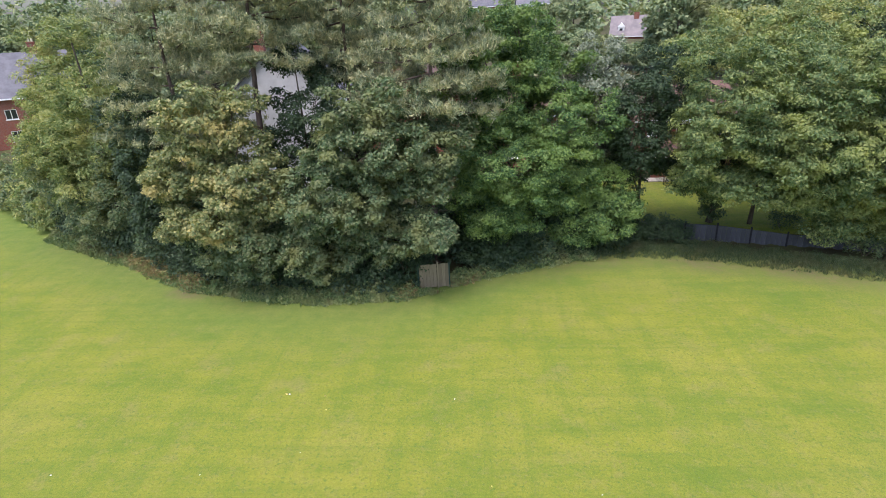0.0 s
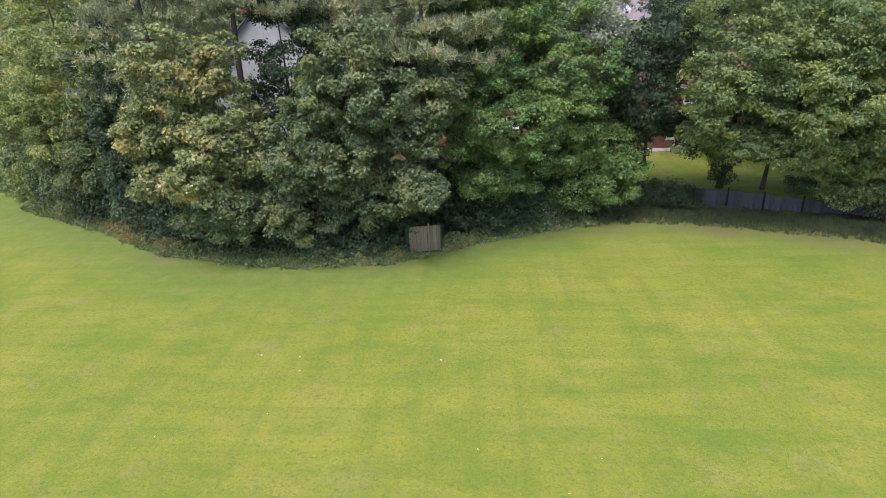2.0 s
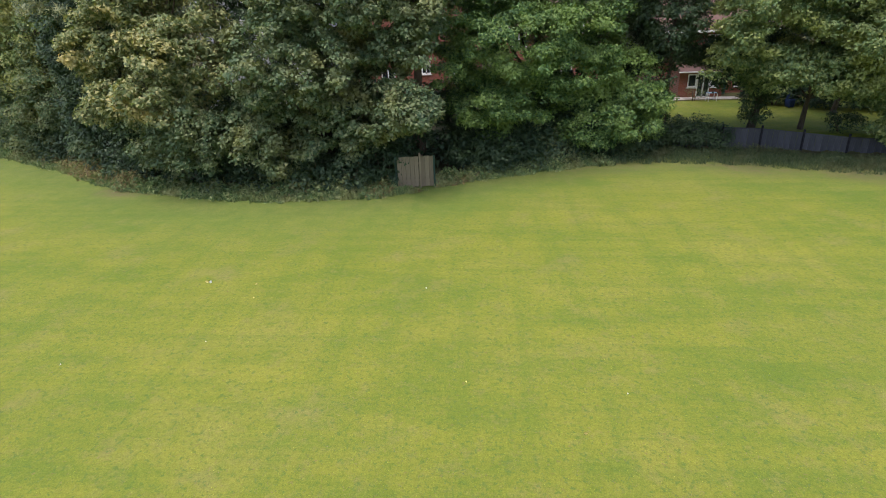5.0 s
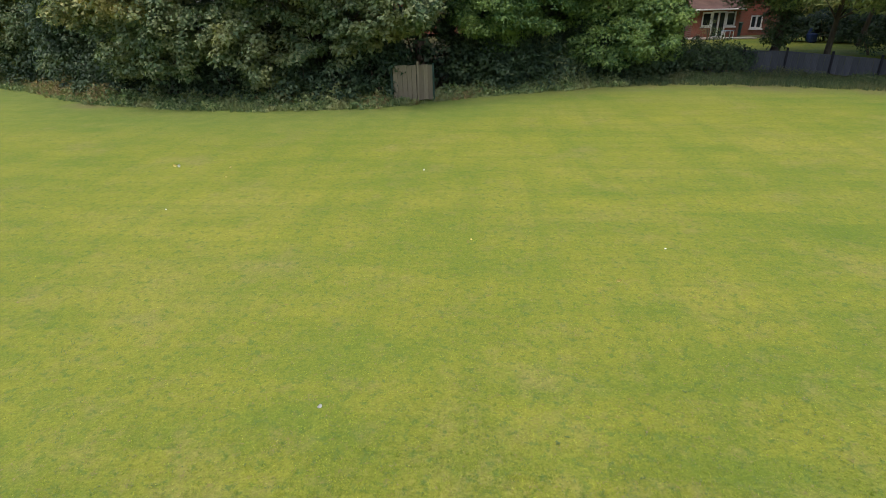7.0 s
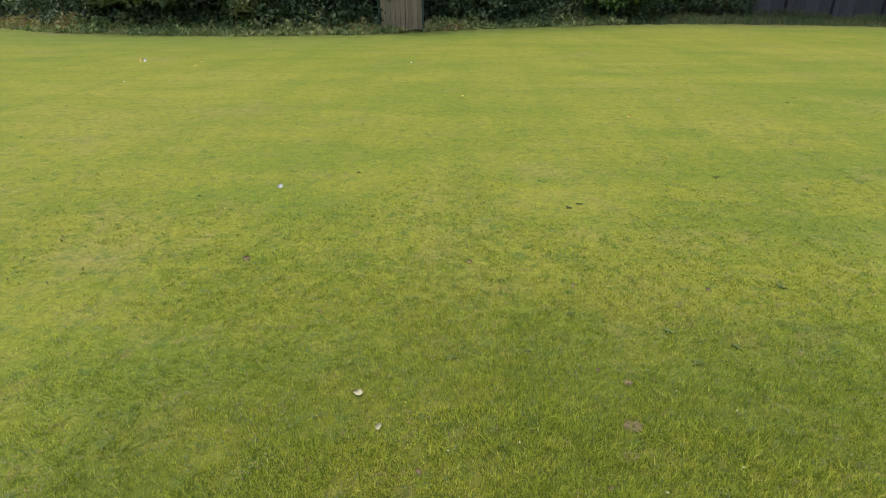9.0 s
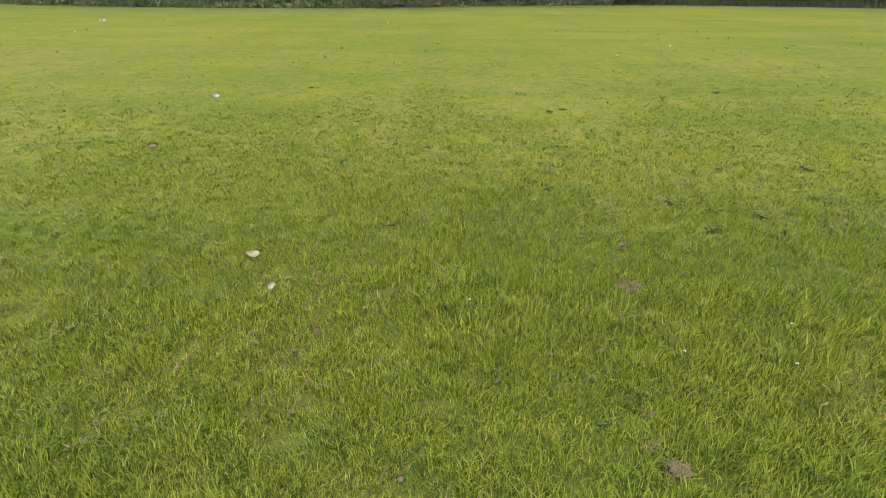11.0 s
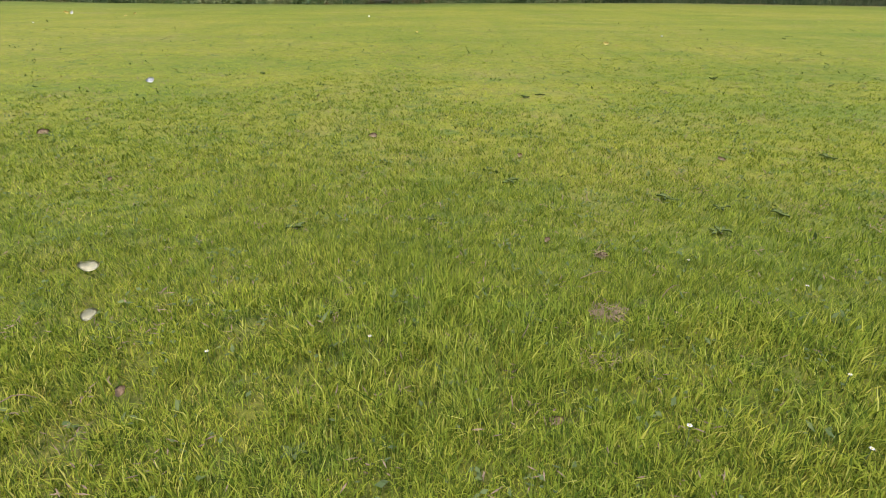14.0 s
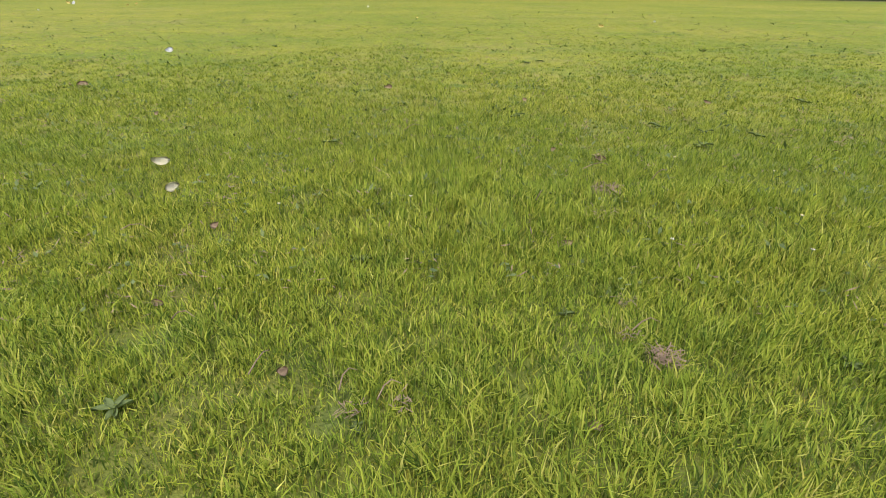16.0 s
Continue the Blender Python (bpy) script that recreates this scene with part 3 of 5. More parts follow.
tree((-6.6, 31.4), (0.2, -0.2), [((-5.2, 29.4, 9.6), (3.8, 3.0, 3.0)), ((-7.4, 29.2, 6.4), (3.2, 2.9, 2.6)), ((-2.2, 29.6, 8.2), (2.5, 2.1, 2.4)), ((-3.2, 31.2, 10.6), (2.2, 1.8, 1.8)), ((-4.2, 30.9, 6.7), (1.7, 1.2, 1.2)), ((-2.3, 31.2, 6.9), (1.0, 0.9, 0.8)), ((-1.9, 28.5, 4.2), (1.7, 1.7, 1.3)), ((-9.4, 29.6, 3.4), (2.6, 2.0, 2.4)), ((-5.2, 29.8, 4.0), (2.6, 1.7, 2.2)), ((-1.0, 33.2, 9.4), (1.4, 1.0, 1.3))], LEAF_SYCAMORE, "dense dark green sycamore with large clustered leaves", 14, 0.185, 1.0, 0.78, 185, 0.24, BARK, 0.9, 16, flat=0.5)
tree((5.0, 39.0), (-1.2, -1.6), [((2.2, 37.1, 12.0), (4.1, 3.8, 5.2)), ((6.3, 36.7, 9.0), (4.0, 3.7, 4.5)), ((2.9, 34.3, 6.6), (5.1, 4.4, 3.5)), ((2.3, 33.1, 3.8), (2.6, 2.7, 1.9)), ((7.8, 36.2, 4.9), (3.8, 2.7, 2.6)), ((10.3, 37.1, 2.1), (2.4, 1.9, 1.7)), ((5.5, 38.8, 1.4), (3.5, 1.8, 1.9)), ((3.7, 37.5, 14.7), (2.6, 2.3, 1.7)), ((9.7, 34.6, 2.2), (1.9, 1.2, 1.3)), ((11.0, 35.2, 3.6), (1.3, 1.0, 1.2)), ((7.6, 34.6, 1.9), (1.6, 1.0, 1.2))], LEAF_BRIGHT, "bright green broadleaved tree with boughs sweeping over grass", 15, 0.18, 1.0, 0.88, 200, 0.26, BARK, 0.7, 14, flat=0.45)
tree((9.6, 39.5), (0, 0), [((9.0, 38.8, 10.2), (3.0, 2.6, 3.8)), ((10.6, 39.6, 6.4), (2.2, 2.0, 2.4))], LEAF_GREY, "grey-green tree behind the front row", 16, 0.20, 1.0, 0.9, 150)
tree((12.6, 37.4), (-0.2, 0), [((12.0, 36.4, 8.4), (2.5, 2.2, 3.8)), ((14.2, 38.0, 10.8), (2.6, 2.2, 3.0)), ((10.9, 37.6, 5.3), (1.5, 1.3, 0.9)), ((13.6, 37.8, 5.9), (1.5, 1.2, 0.7))], LEAF_DARK, "slim dark tree with bare lower trunk", 17, 0.19, 1.0, 0.85, 130, 0.14)
tree((20.75, 37.4), (1.2, -0.6), [((17.4, 34.4, 10.6), (4.3, 3.5, 4.2)), ((15.4, 33.4, 8.6), (2.4, 2.2, 2.2)), ((20.8, 32.8, 7.8), (3.4, 3.1, 3.2)), ((22.5, 35.5, 11.4), (4.2, 3.4, 3.8)), ((22.5, 36.0, 6.2), (2.8, 2.2, 2.2)), ((22.4, 32.6, 5.7), (2.2, 1.6, 1.7)), ((20.9, 33.6, 4.4), (1.4, 1.2, 0.9)), ((17.1, 35.8, 4.6), (1.3, 1.2, 1.5)), ((18.3, 36.4, 5.6), (1.7, 1.3, 1.2)), ((21.4, 37.4, 5.0), (1.9, 1.4, 1.0)), ((23.4, 36.6, 4.3), (1.2, 1.1, 1.0)), ((17.2, 33.6, 5.4), (1.8, 1.4, 1.3)), ((19.2, 33.4, 5.0), (1.6, 1.3, 1.2)), ((15.0, 34.2, 6.0), (1.5, 1.2, 1.2))], LEAF_HAZEL, "wide yellow-green tree overhanging the dark fence", 18, 0.18, 1.0, 0.85, 150, 0.13, BARK, 0.7, 14, flat=0.42)
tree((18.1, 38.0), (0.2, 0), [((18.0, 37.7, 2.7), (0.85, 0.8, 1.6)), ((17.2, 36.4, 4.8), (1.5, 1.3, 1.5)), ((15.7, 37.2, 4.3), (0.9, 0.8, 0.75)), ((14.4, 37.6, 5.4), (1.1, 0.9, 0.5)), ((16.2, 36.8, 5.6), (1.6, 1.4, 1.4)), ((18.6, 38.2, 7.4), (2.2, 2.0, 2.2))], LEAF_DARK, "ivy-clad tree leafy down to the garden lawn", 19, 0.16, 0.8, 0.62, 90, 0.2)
tree((27.6, 36.0), (-0.2, -0.6), [((26.0, 32.6, 9.6), (4.6, 3.6, 5.2)), ((24.4, 31.6, 6.6), (2.8, 2.3, 2.7)), ((27.4, 31.4, 5.6), (2.4, 2.0, 2.2)), ((29.5, 33.5, 6.6), (3.6, 3.0, 3.8)), ((23.2, 34.2, 3.9), (1.2, 1.0, 1.5)), ((25.6, 33.4, 3.2), (1.7, 1.2, 1.8)), ((28.4, 32.8, 3.2), (1.9, 1.3, 2.0)), ((22.6, 33.4, 4.4), (1.7, 1.2, 1.2)), ((24.6, 32.9, 3.6), (1.6, 1.1, 1.5)), ((24.0, 33.6, 2.0), (0.9, 0.7, 1.1))], LEAF_HAZEL, "large leafy tree with dull green hanging boughs", 20, 0.19, 1.05, 0.9, 150, 0.24, flat=0.45)
# Added tree: the fence trees' bright tops in lighter leaves, fitted to the view.
tree((27.2, 47.5), (-0.6, -1.6), [((21.6, 44.6, 13.4), (3.9, 3.0, 2.8)), ((26.8, 45.0, 14.0), (4.3, 3.2, 2.8)), ((32.6, 44.2, 13.2), (4.3, 3.2, 3.0)), ((17.4, 45.0, 12.0), (2.5, 2.1, 2.0))], LEAF_OLIVE, "lighter crown tops of the fence trees, set behind as a tree", 38, 0.2, 1.15, 0.95, 130, 0.2, flat=0.5)
tree((36, 36), (0, -0.4), [((35.5, 34.5, 9.0), (5.0, 4.2, 6.4))], LEAF_SYCAMORE, "full green tree beyond the fence corner", 31, 0.26, 1.4, 1.1, 110)
tree((32, 43), (0, 0), [((32, 43, 10.5), (4.6, 4, 4.8))], LEAF_DARK, "dark garden tree with open trunk below", 32, 0.26, 1.4, 1.1, 110)
tree((25, 42), (0, 0), [((25, 42, 11), (4.0, 3.6, 4.2))], LEAF_OLIVE, "green garden tree with tall clear trunk", 35, 0.24, 1.3, 1.0, 110, 0.13)
tree((-39, 50), (0, 0), [((-39, 49.5, 5), (3.6, 3.2, 5.2))], LEAF_SYCAMORE, "rounded green tree near the far field corner", 33, 0.26, 1.4, 1.1, 100)
tree((-42, 62), (0, 0), [((-42, 62, 8), (4.0, 4, 8))], LEAF_DARK, "tall dark tree standing beside a house", 34, 0.3, 1.6, 1.2, 100)

# undergrowth beneath the trees
rs = np.random.default_rng(5)
for k, x in enumerate(np.arange(-33.5, 10.5, 1.75)):
    if -3.6 < x < -0.2:
        continue
    y = float(edge(x)) + 1.3 + rs.uniform(0, 0.5)
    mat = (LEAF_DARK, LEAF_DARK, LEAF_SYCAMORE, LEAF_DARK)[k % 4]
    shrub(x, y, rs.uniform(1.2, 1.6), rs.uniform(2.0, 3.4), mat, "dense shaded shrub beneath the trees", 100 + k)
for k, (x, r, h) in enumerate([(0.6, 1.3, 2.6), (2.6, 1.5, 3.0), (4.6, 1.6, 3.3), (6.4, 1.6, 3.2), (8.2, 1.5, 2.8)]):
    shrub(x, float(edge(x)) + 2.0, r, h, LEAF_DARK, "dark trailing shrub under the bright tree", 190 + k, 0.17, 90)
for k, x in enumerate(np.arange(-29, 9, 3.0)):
    shrub(x, float(edge(x)) + 4.3, 2.0, rs.uniform(4.0, 5.2), LEAF_DARK, "tall dark-leaved shrub filling in under the canopy", 140 + k, 0.24, 45)
for k, x in enumerate((9.4, 10.6, 11.8, 13.0, 14.2, 15.2)):
    shrub(x, float(edge(x)) + 2.3, 1.2, 2.2 - 0.1 * k, LEAF_DARK, "low dark hedge bush growing over the fence", 170 + k, 0.12, 150, "hedge_bush", "hedge by the fence", "hedge")
for k, x in enumerate(np.arange(-56, -34.5, 2.4)):
    shrub(x, float(edge(x)) + 1.6 + rs.uniform(0, 0.8), rs.uniform(1.7, 2.3), rs.uniform(3.0, 4.4), (LEAF_OLIVE, LEAF_SYCAMORE)[k % 2], "dense green hedge bush closing the field corner", 210 + k, 0.24, 70, "hedge_bush", "hedge at the field corner", "hedge")
shrub(22.6, 36.6, 0.75, 1.0, LEAF_DARK, "small rounded bush behind the dark fence", 180, 0.10, 260)
for k, (x, y, r, h) in enumerate([(26.3, 44.2, 1.6, 1.9), (28.9, 43.8, 1.8, 2.1), (31.8, 43.4, 2.0, 2.4), (23.2, 46.6, 1.2, 1.7), (25.0, 46.4, 1.3, 1.8), (35, 43.0, 2.2, 2.6), (27.5, 56, 2.6, 4.5), (31.5, 55, 3.0, 5.0), (36, 54, 3.0, 5.0)]):
    shrub(x, y, r, h, LEAF_DARK if k < 6 else LEAF_OLIVE, "dense dark hedge at the back of the garden" if k < 6 else "tall light green bush beyond the garden hedge", 285 + k, 0.22, 80)
shrub(26.6, 33.4, 1.3, 1.3, LEAF_SYCAMORE, "spreading bramble bush in front of the fence", 183, 0.15, 80)
shrub(29.5, 32.2, 1.4, 1.5, LEAF_SYCAMORE, "spreading bramble bush in front of the fence", 184, 0.15, 80)


def weeds(name, label, n, x0, x1, d0, d1, tall, mat, seed, cluster=0.0, slim=0.55, leaf=(0.09, 0.24)):
    """Nettles, docks and long grass in the unmown strip."""
    rng = np.random.default_rng(seed)
    x = rng.uniform(x0, x1, n)
    if cluster:
        c = rng.uniform(x0, x1, 9)
        x = c[rng.integers(0, 9, n)] + rng.normal(0, cluster, n)
    y = edge(x) + d0 + (d1 - d0) * rng.beta(2.0, 1.3, n) + rng.normal(0, 0.16, n) + 0.22 * np.sin(x * 0.83 + 2 * np.sin(x * 0.31)) * np.sin(x * 1.9)
    keep = ~((x > -2.95) & (x < -0.9) & (y > 29.35))
    x, y = x[keep], y[keep]
    n = len(x)
    base = np.stack([x, y, height(x, y)], 1)
    h = tall * rng.uniform(0.25, 1.0, n) ** 1.3 * (0.55 + 0.45 * np.abs(np.sin(x * 1.3 + np.sin(x * 3.7))))
    h *= 0.4 + 0.6 * ease((y - edge(x) + 0.5) / 1.0)
    h *= 0.75 + 0.45 * np.sin(x * 1.7 + 2 * np.sin(x * 0.9)) * np.sin(y * 2.3 + x)
    k = 10
    who = np.repeat(np.arange(n), k)
    f = rng.uniform(0.15, 1.0, len(who))
    leanv = rng.normal(0, 0.22, (n, 3)) * np.array([1, 1, 0])
    p = base[who] + np.array([0, 0, 1]) * (h[who] * f)[:, None] + leanv[who] * (h[who] * f)[:, None]
    p[:, :2] += rng.normal(0, 0.06, (len(who), 2))
    nrm = unit(rng.normal(0, 0.6, p.shape) + np.array([0, -0.3, 0.7]))
    ob = new(name, leaf_mesh(name, p, nrm, rng.uniform(*leaf, len(p)), mat, rng, slim))
    return tagged(ob, label, "weeds", kind="stuff")


def long_grass(name, label, n, x0, x1, d0, d1, tall, mat, seed):
    """Upright unmown blades in tufts between the lawn and the weeds."""
    rng = np.random.default_rng(seed)
    m = n // 9
    cx = rng.uniform(x0, x1, m)
    cy = edge(cx) + d0 + (d1 - d0) * rng.beta(1.4, 1.4, m) + rng.normal(0, 0.12, m)
    keep = ~((cx > -2.8) & (cx < -1.0) & (cy > 29.3))
    cx, cy = cx[keep], cy[keep]
    who = np.repeat(np.arange(len(cx)), 9)
    x, y = cx[who] + rng.normal(0, 0.09, len(who)), cy[who] + rng.normal(0, 0.09, len(who))
    h = tall * (rng.uniform(0.3, 1.0, len(cx)) ** 1.4)[who] * rng.uniform(0.6, 1.2, len(who))
    a = rng.uniform(0, 2 * math.pi, len(who))
    root = np.stack([x, y, height(x, y) - 0.02], 1)
    side = np.stack([np.cos(a), np.sin(a), np.zeros(len(a))], 1) * 0.022
    tip = root + np.stack([rng.normal(0, 0.28, len(a)) * h, rng.normal(0, 0.28, len(a)) * h, h], 1)
    v = np.stack([root - side, root + side, tip], 1).reshape(-1, 3)
    ob = new(name, mesh_arrays(name, v, np.arange(len(v)).reshape(-1, 3), mat))
    return tagged(ob, label, "long grass", kind="stuff")


long_grass("long_grass", "unmown tufts of long grass edging the field", 15000, -36, 9, -0.7, 0.5, 0.42, WEED, 66)
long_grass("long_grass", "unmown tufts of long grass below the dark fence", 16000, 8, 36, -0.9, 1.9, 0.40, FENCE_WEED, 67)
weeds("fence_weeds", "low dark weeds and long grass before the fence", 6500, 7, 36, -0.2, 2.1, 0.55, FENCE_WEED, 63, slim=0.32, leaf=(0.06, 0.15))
weeds("dead_docks", "rusty brown dead dock stalks among the weeds", 2200, -26.5, -18.5, -0.6, 0.6, 1.15, DOCK, 64, 0.8, 0.3)
weeds("dead_docks", "brown seeding docks and ferns beside the gate", 260, -4.3, -3.0, -0.5, 0.5, 0.8, DOCK, 68, 0.0, 0.3)
weeds("dead_docks", "brown seeding docks and ferns beside the gate", 260, -1.9, 1.0, -0.7, 0.3, 0.65, DOCK, 69, 0.0, 0.3)
# Darker leaves here put the tree's shade into the colour.
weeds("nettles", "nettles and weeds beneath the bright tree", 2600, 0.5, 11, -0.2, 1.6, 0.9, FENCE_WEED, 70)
weeds("nettles", "unmown nettles and weeds along the field edge", 9000, -36, 9, -0.8, 1.1, 0.95, WEED, 61)
weeds("dead_docks", "brown dead dock stalks among the weeds", 700, -30, 4, -0.4, 0.8, 0.8, DOCK, 62, 0.6, 0.3)


# ---------- gate and fence ----------
def plank_mesh(name, w, t, h, mat):
    bm = bmesh.new()
    box(bm, -w / 2, -t / 2, 0, w / 2, t / 2, h, 0.006)
    me = bpy.data.meshes.new(name)
    bm.to_mesh(me)
    bm.free()
    me.materials.append(mat)
    return me


def timber_gate(x, y, rz):
    ob = thing("timber_gate", x, y, 0.03, rz, "pale weathered closed timber gate among the undergrowth", "gate")
    board = plank_mesh("board", 0.214, 0.022, 1.62, PALE_WOOD)
    for k in range(5):
        b = new("board", board)
        b.parent = ob
        b.matrix_basis = pose(0.120 + k * 0.222, 0.004 * (k % 2), 0.05 + 0.012 * (k % 3))
    for k in range(3):
        b = new("board", board)
        b.parent = ob
        b.matrix_basis = pose(1.345 + k * 0.217, 0.008, 0.05 + 0.02 * (k % 2))
    for z in (0.35, 1.25):
        bm = bmesh.new()
        box(bm, 0.02, 0.025, z, 1.88, 0.065, z + 0.1, 0.006)
        part("rail", bm, PALE_WOOD, ob)
    bm = bmesh.new()
    box(bm, 1.14, -0.05, 0, 1.24, 0.05, 1.84, 0.01)
    part("gate_post", bm, PALE_WOOD, ob)
    for px in (-0.06, 1.93):
        bm = bmesh.new()
        box(bm, px - 0.045, -0.03, 0, px + 0.045, 0.06, 1.72, 0.008)
        part("side_post", bm, GREEN_PAINT, ob, "dark green painted post")
    return ob


timber_gate(-2.85, 29.6, 10)

FENCE = list(zip(FENCE_X[:12], FENCE_Y[:12]))


def fence_bay(a, b, top_a, top_b, first):
    rz = math.degrees(math.atan2(b[1] - a[1], b[0] - a[0]))
    L = math.hypot(b[0] - a[0], b[1] - a[1])
    z = float(height(a[0], a[1] - 0.2)) - 0.05
    ob = thing("fence_panel", a[0], a[1], z, rz, "dark grey weathered close-boarded fence bay with posts", "fence", "garden fence bays")
    n = max(5, int(L / 0.31))
    for k in range(n):
        f = (k + 0.5) / n
        top = top_a + (top_b - top_a) * f - z - 0.06 + 0.012 * math.sin(k * 2.3)
        s = new("board", FENCE_BOARD)
        s.parent = ob
        s.matrix_basis = pose(f * L, 0.010 * (k % 2), 0.02) @ Matrix.Diagonal((L / n / 0.31, 1, top, 1))
    bm = bmesh.new()
    m = Matrix.Translation((L / 2, -0.025, (top_a + top_b) / 2 - z - 0.05)) @ Matrix.Rotation(-math.atan2(top_b - top_a, L), 4, "Y") @ Matrix.Diagonal((L, 0.06, 0.05, 1))
    bmesh.ops.create_cube(bm, size=1, matrix=m)
    part("capping_rail", bm, FENCE_WOOD, ob)
    bm = bmesh.new()
    box(bm, -0.05, -0.12, 0, 0.05, 0.015, top_a - z + 0.16, 0.01)
    part("post", bm, POST, ob)
    return ob


FENCE_BOARD = plank_mesh("board", 0.303, 0.02, 1.0, FENCE_WOOD)
TOPS = [1.55, 1.52, 1.5, 1.47, 1.43, 1.26, 1.08, 1.05, 1.0, 0.95, 0.9, 0.85]
for k in range(len(FENCE) - 1):
    fence_bay(FENCE[k], FENCE[k + 1], TOPS[k], TOPS[k + 1], k == 0)


# ---------- houses ----------
def pierced_wall(bm, w, h, t, holes):
    """A wall from (0, 0, 0) along x, with rectangular holes through it."""
    xs = sorted({0, w, *[v for q in holes for v in (q[0], q[1])]})
    zs = sorted({0, h, *[v for q in holes for v in (q[2], q[3])]})
    for a, b in zip(xs, xs[1:]):
        for c, d in zip(zs, zs[1:]):
            mx, mz = (a + b) / 2, (c + d) / 2
            if not any(q[0] < mx < q[1] and q[2] < mz < q[3] for q in holes):
                box(bm, a, 0, c, b, t, d)
    bmesh.ops.remove_doubles(bm, verts=bm.verts[:], dist=0.001)
    return bm


def window(ob, x0, x1, z0, z1, y, sill=True, lights=2):
    w = thing("window", 0, 0, 0, 0, "", "")
    w.parent = ob
    f = 0.11 if x1 - x0 < 1.3 else 0.085
    bm = bmesh.new()
    for a in ((x0, z0, x1, z0 + f), (x0, z1 - f, x1, z1), (x0, z0 + f, x0 + f, z1 - f), (x1 - f, z0 + f, x1, z1 - f)):
        box(bm, a[0], y + 0.04, a[1], a[2], y + 0.11, a[3])
    for k in range(1, lights):
        m = x0 + (x1 - x0) * k / lights
        box(bm, m - f / 2, y + 0.045, z0 + f, m + f / 2, y + 0.105, z1 - f)
    part("window_frame", bm, UPVC, w)
    for k in range(lights):
        a, b = x0 + (x1 - x0) * k / lights, x0 + (x1 - x0) * (k + 1) / lights
        bm = bmesh.new()
        box(bm, a + f * 0.9, y + 0.07, z0 + f, b - f * 0.9, y + 0.085, z1 - f)
        part("pane", bm, GLASS, w)
    if sill:
        bm = bmesh.new()
        box(bm, x0 - 0.08, y - 0.07, z0 - 0.09, x1 + 0.08, y + 0.04, z0, 0.01)
        part("sill", bm, UPVC, w)
    return w


def gable_wall(bm, w, h, rise, t, y):
    v = [bm.verts.new(p) for p in ((0, y, h), (w, y, h), (w / 2, y, h + rise), (0, y + t, h), (w, y + t, h), (w / 2, y + t, h + rise))]
    for q in ((0, 1, 2), (5, 4, 3), (0, 3, 4, 1), (1, 4, 5, 2), (2, 5, 3, 0)):
        bm.faces.new([v[i] for i in q])


def slab(bm, corners, t):
    """A roof slope: four corners, thickened downward."""
    lo = [bm.verts.new((c[0], c[1], c[2] - t)) for c in corners]
    hi = [bm.verts.new(c) for c in corners]
    bm.faces.new(hi)
    bm.faces.new(lo[::-1])
    for k in range(4):
        bm.faces.new((lo[k], lo[(k + 1) % 4], hi[(k + 1) % 4], hi[k]))


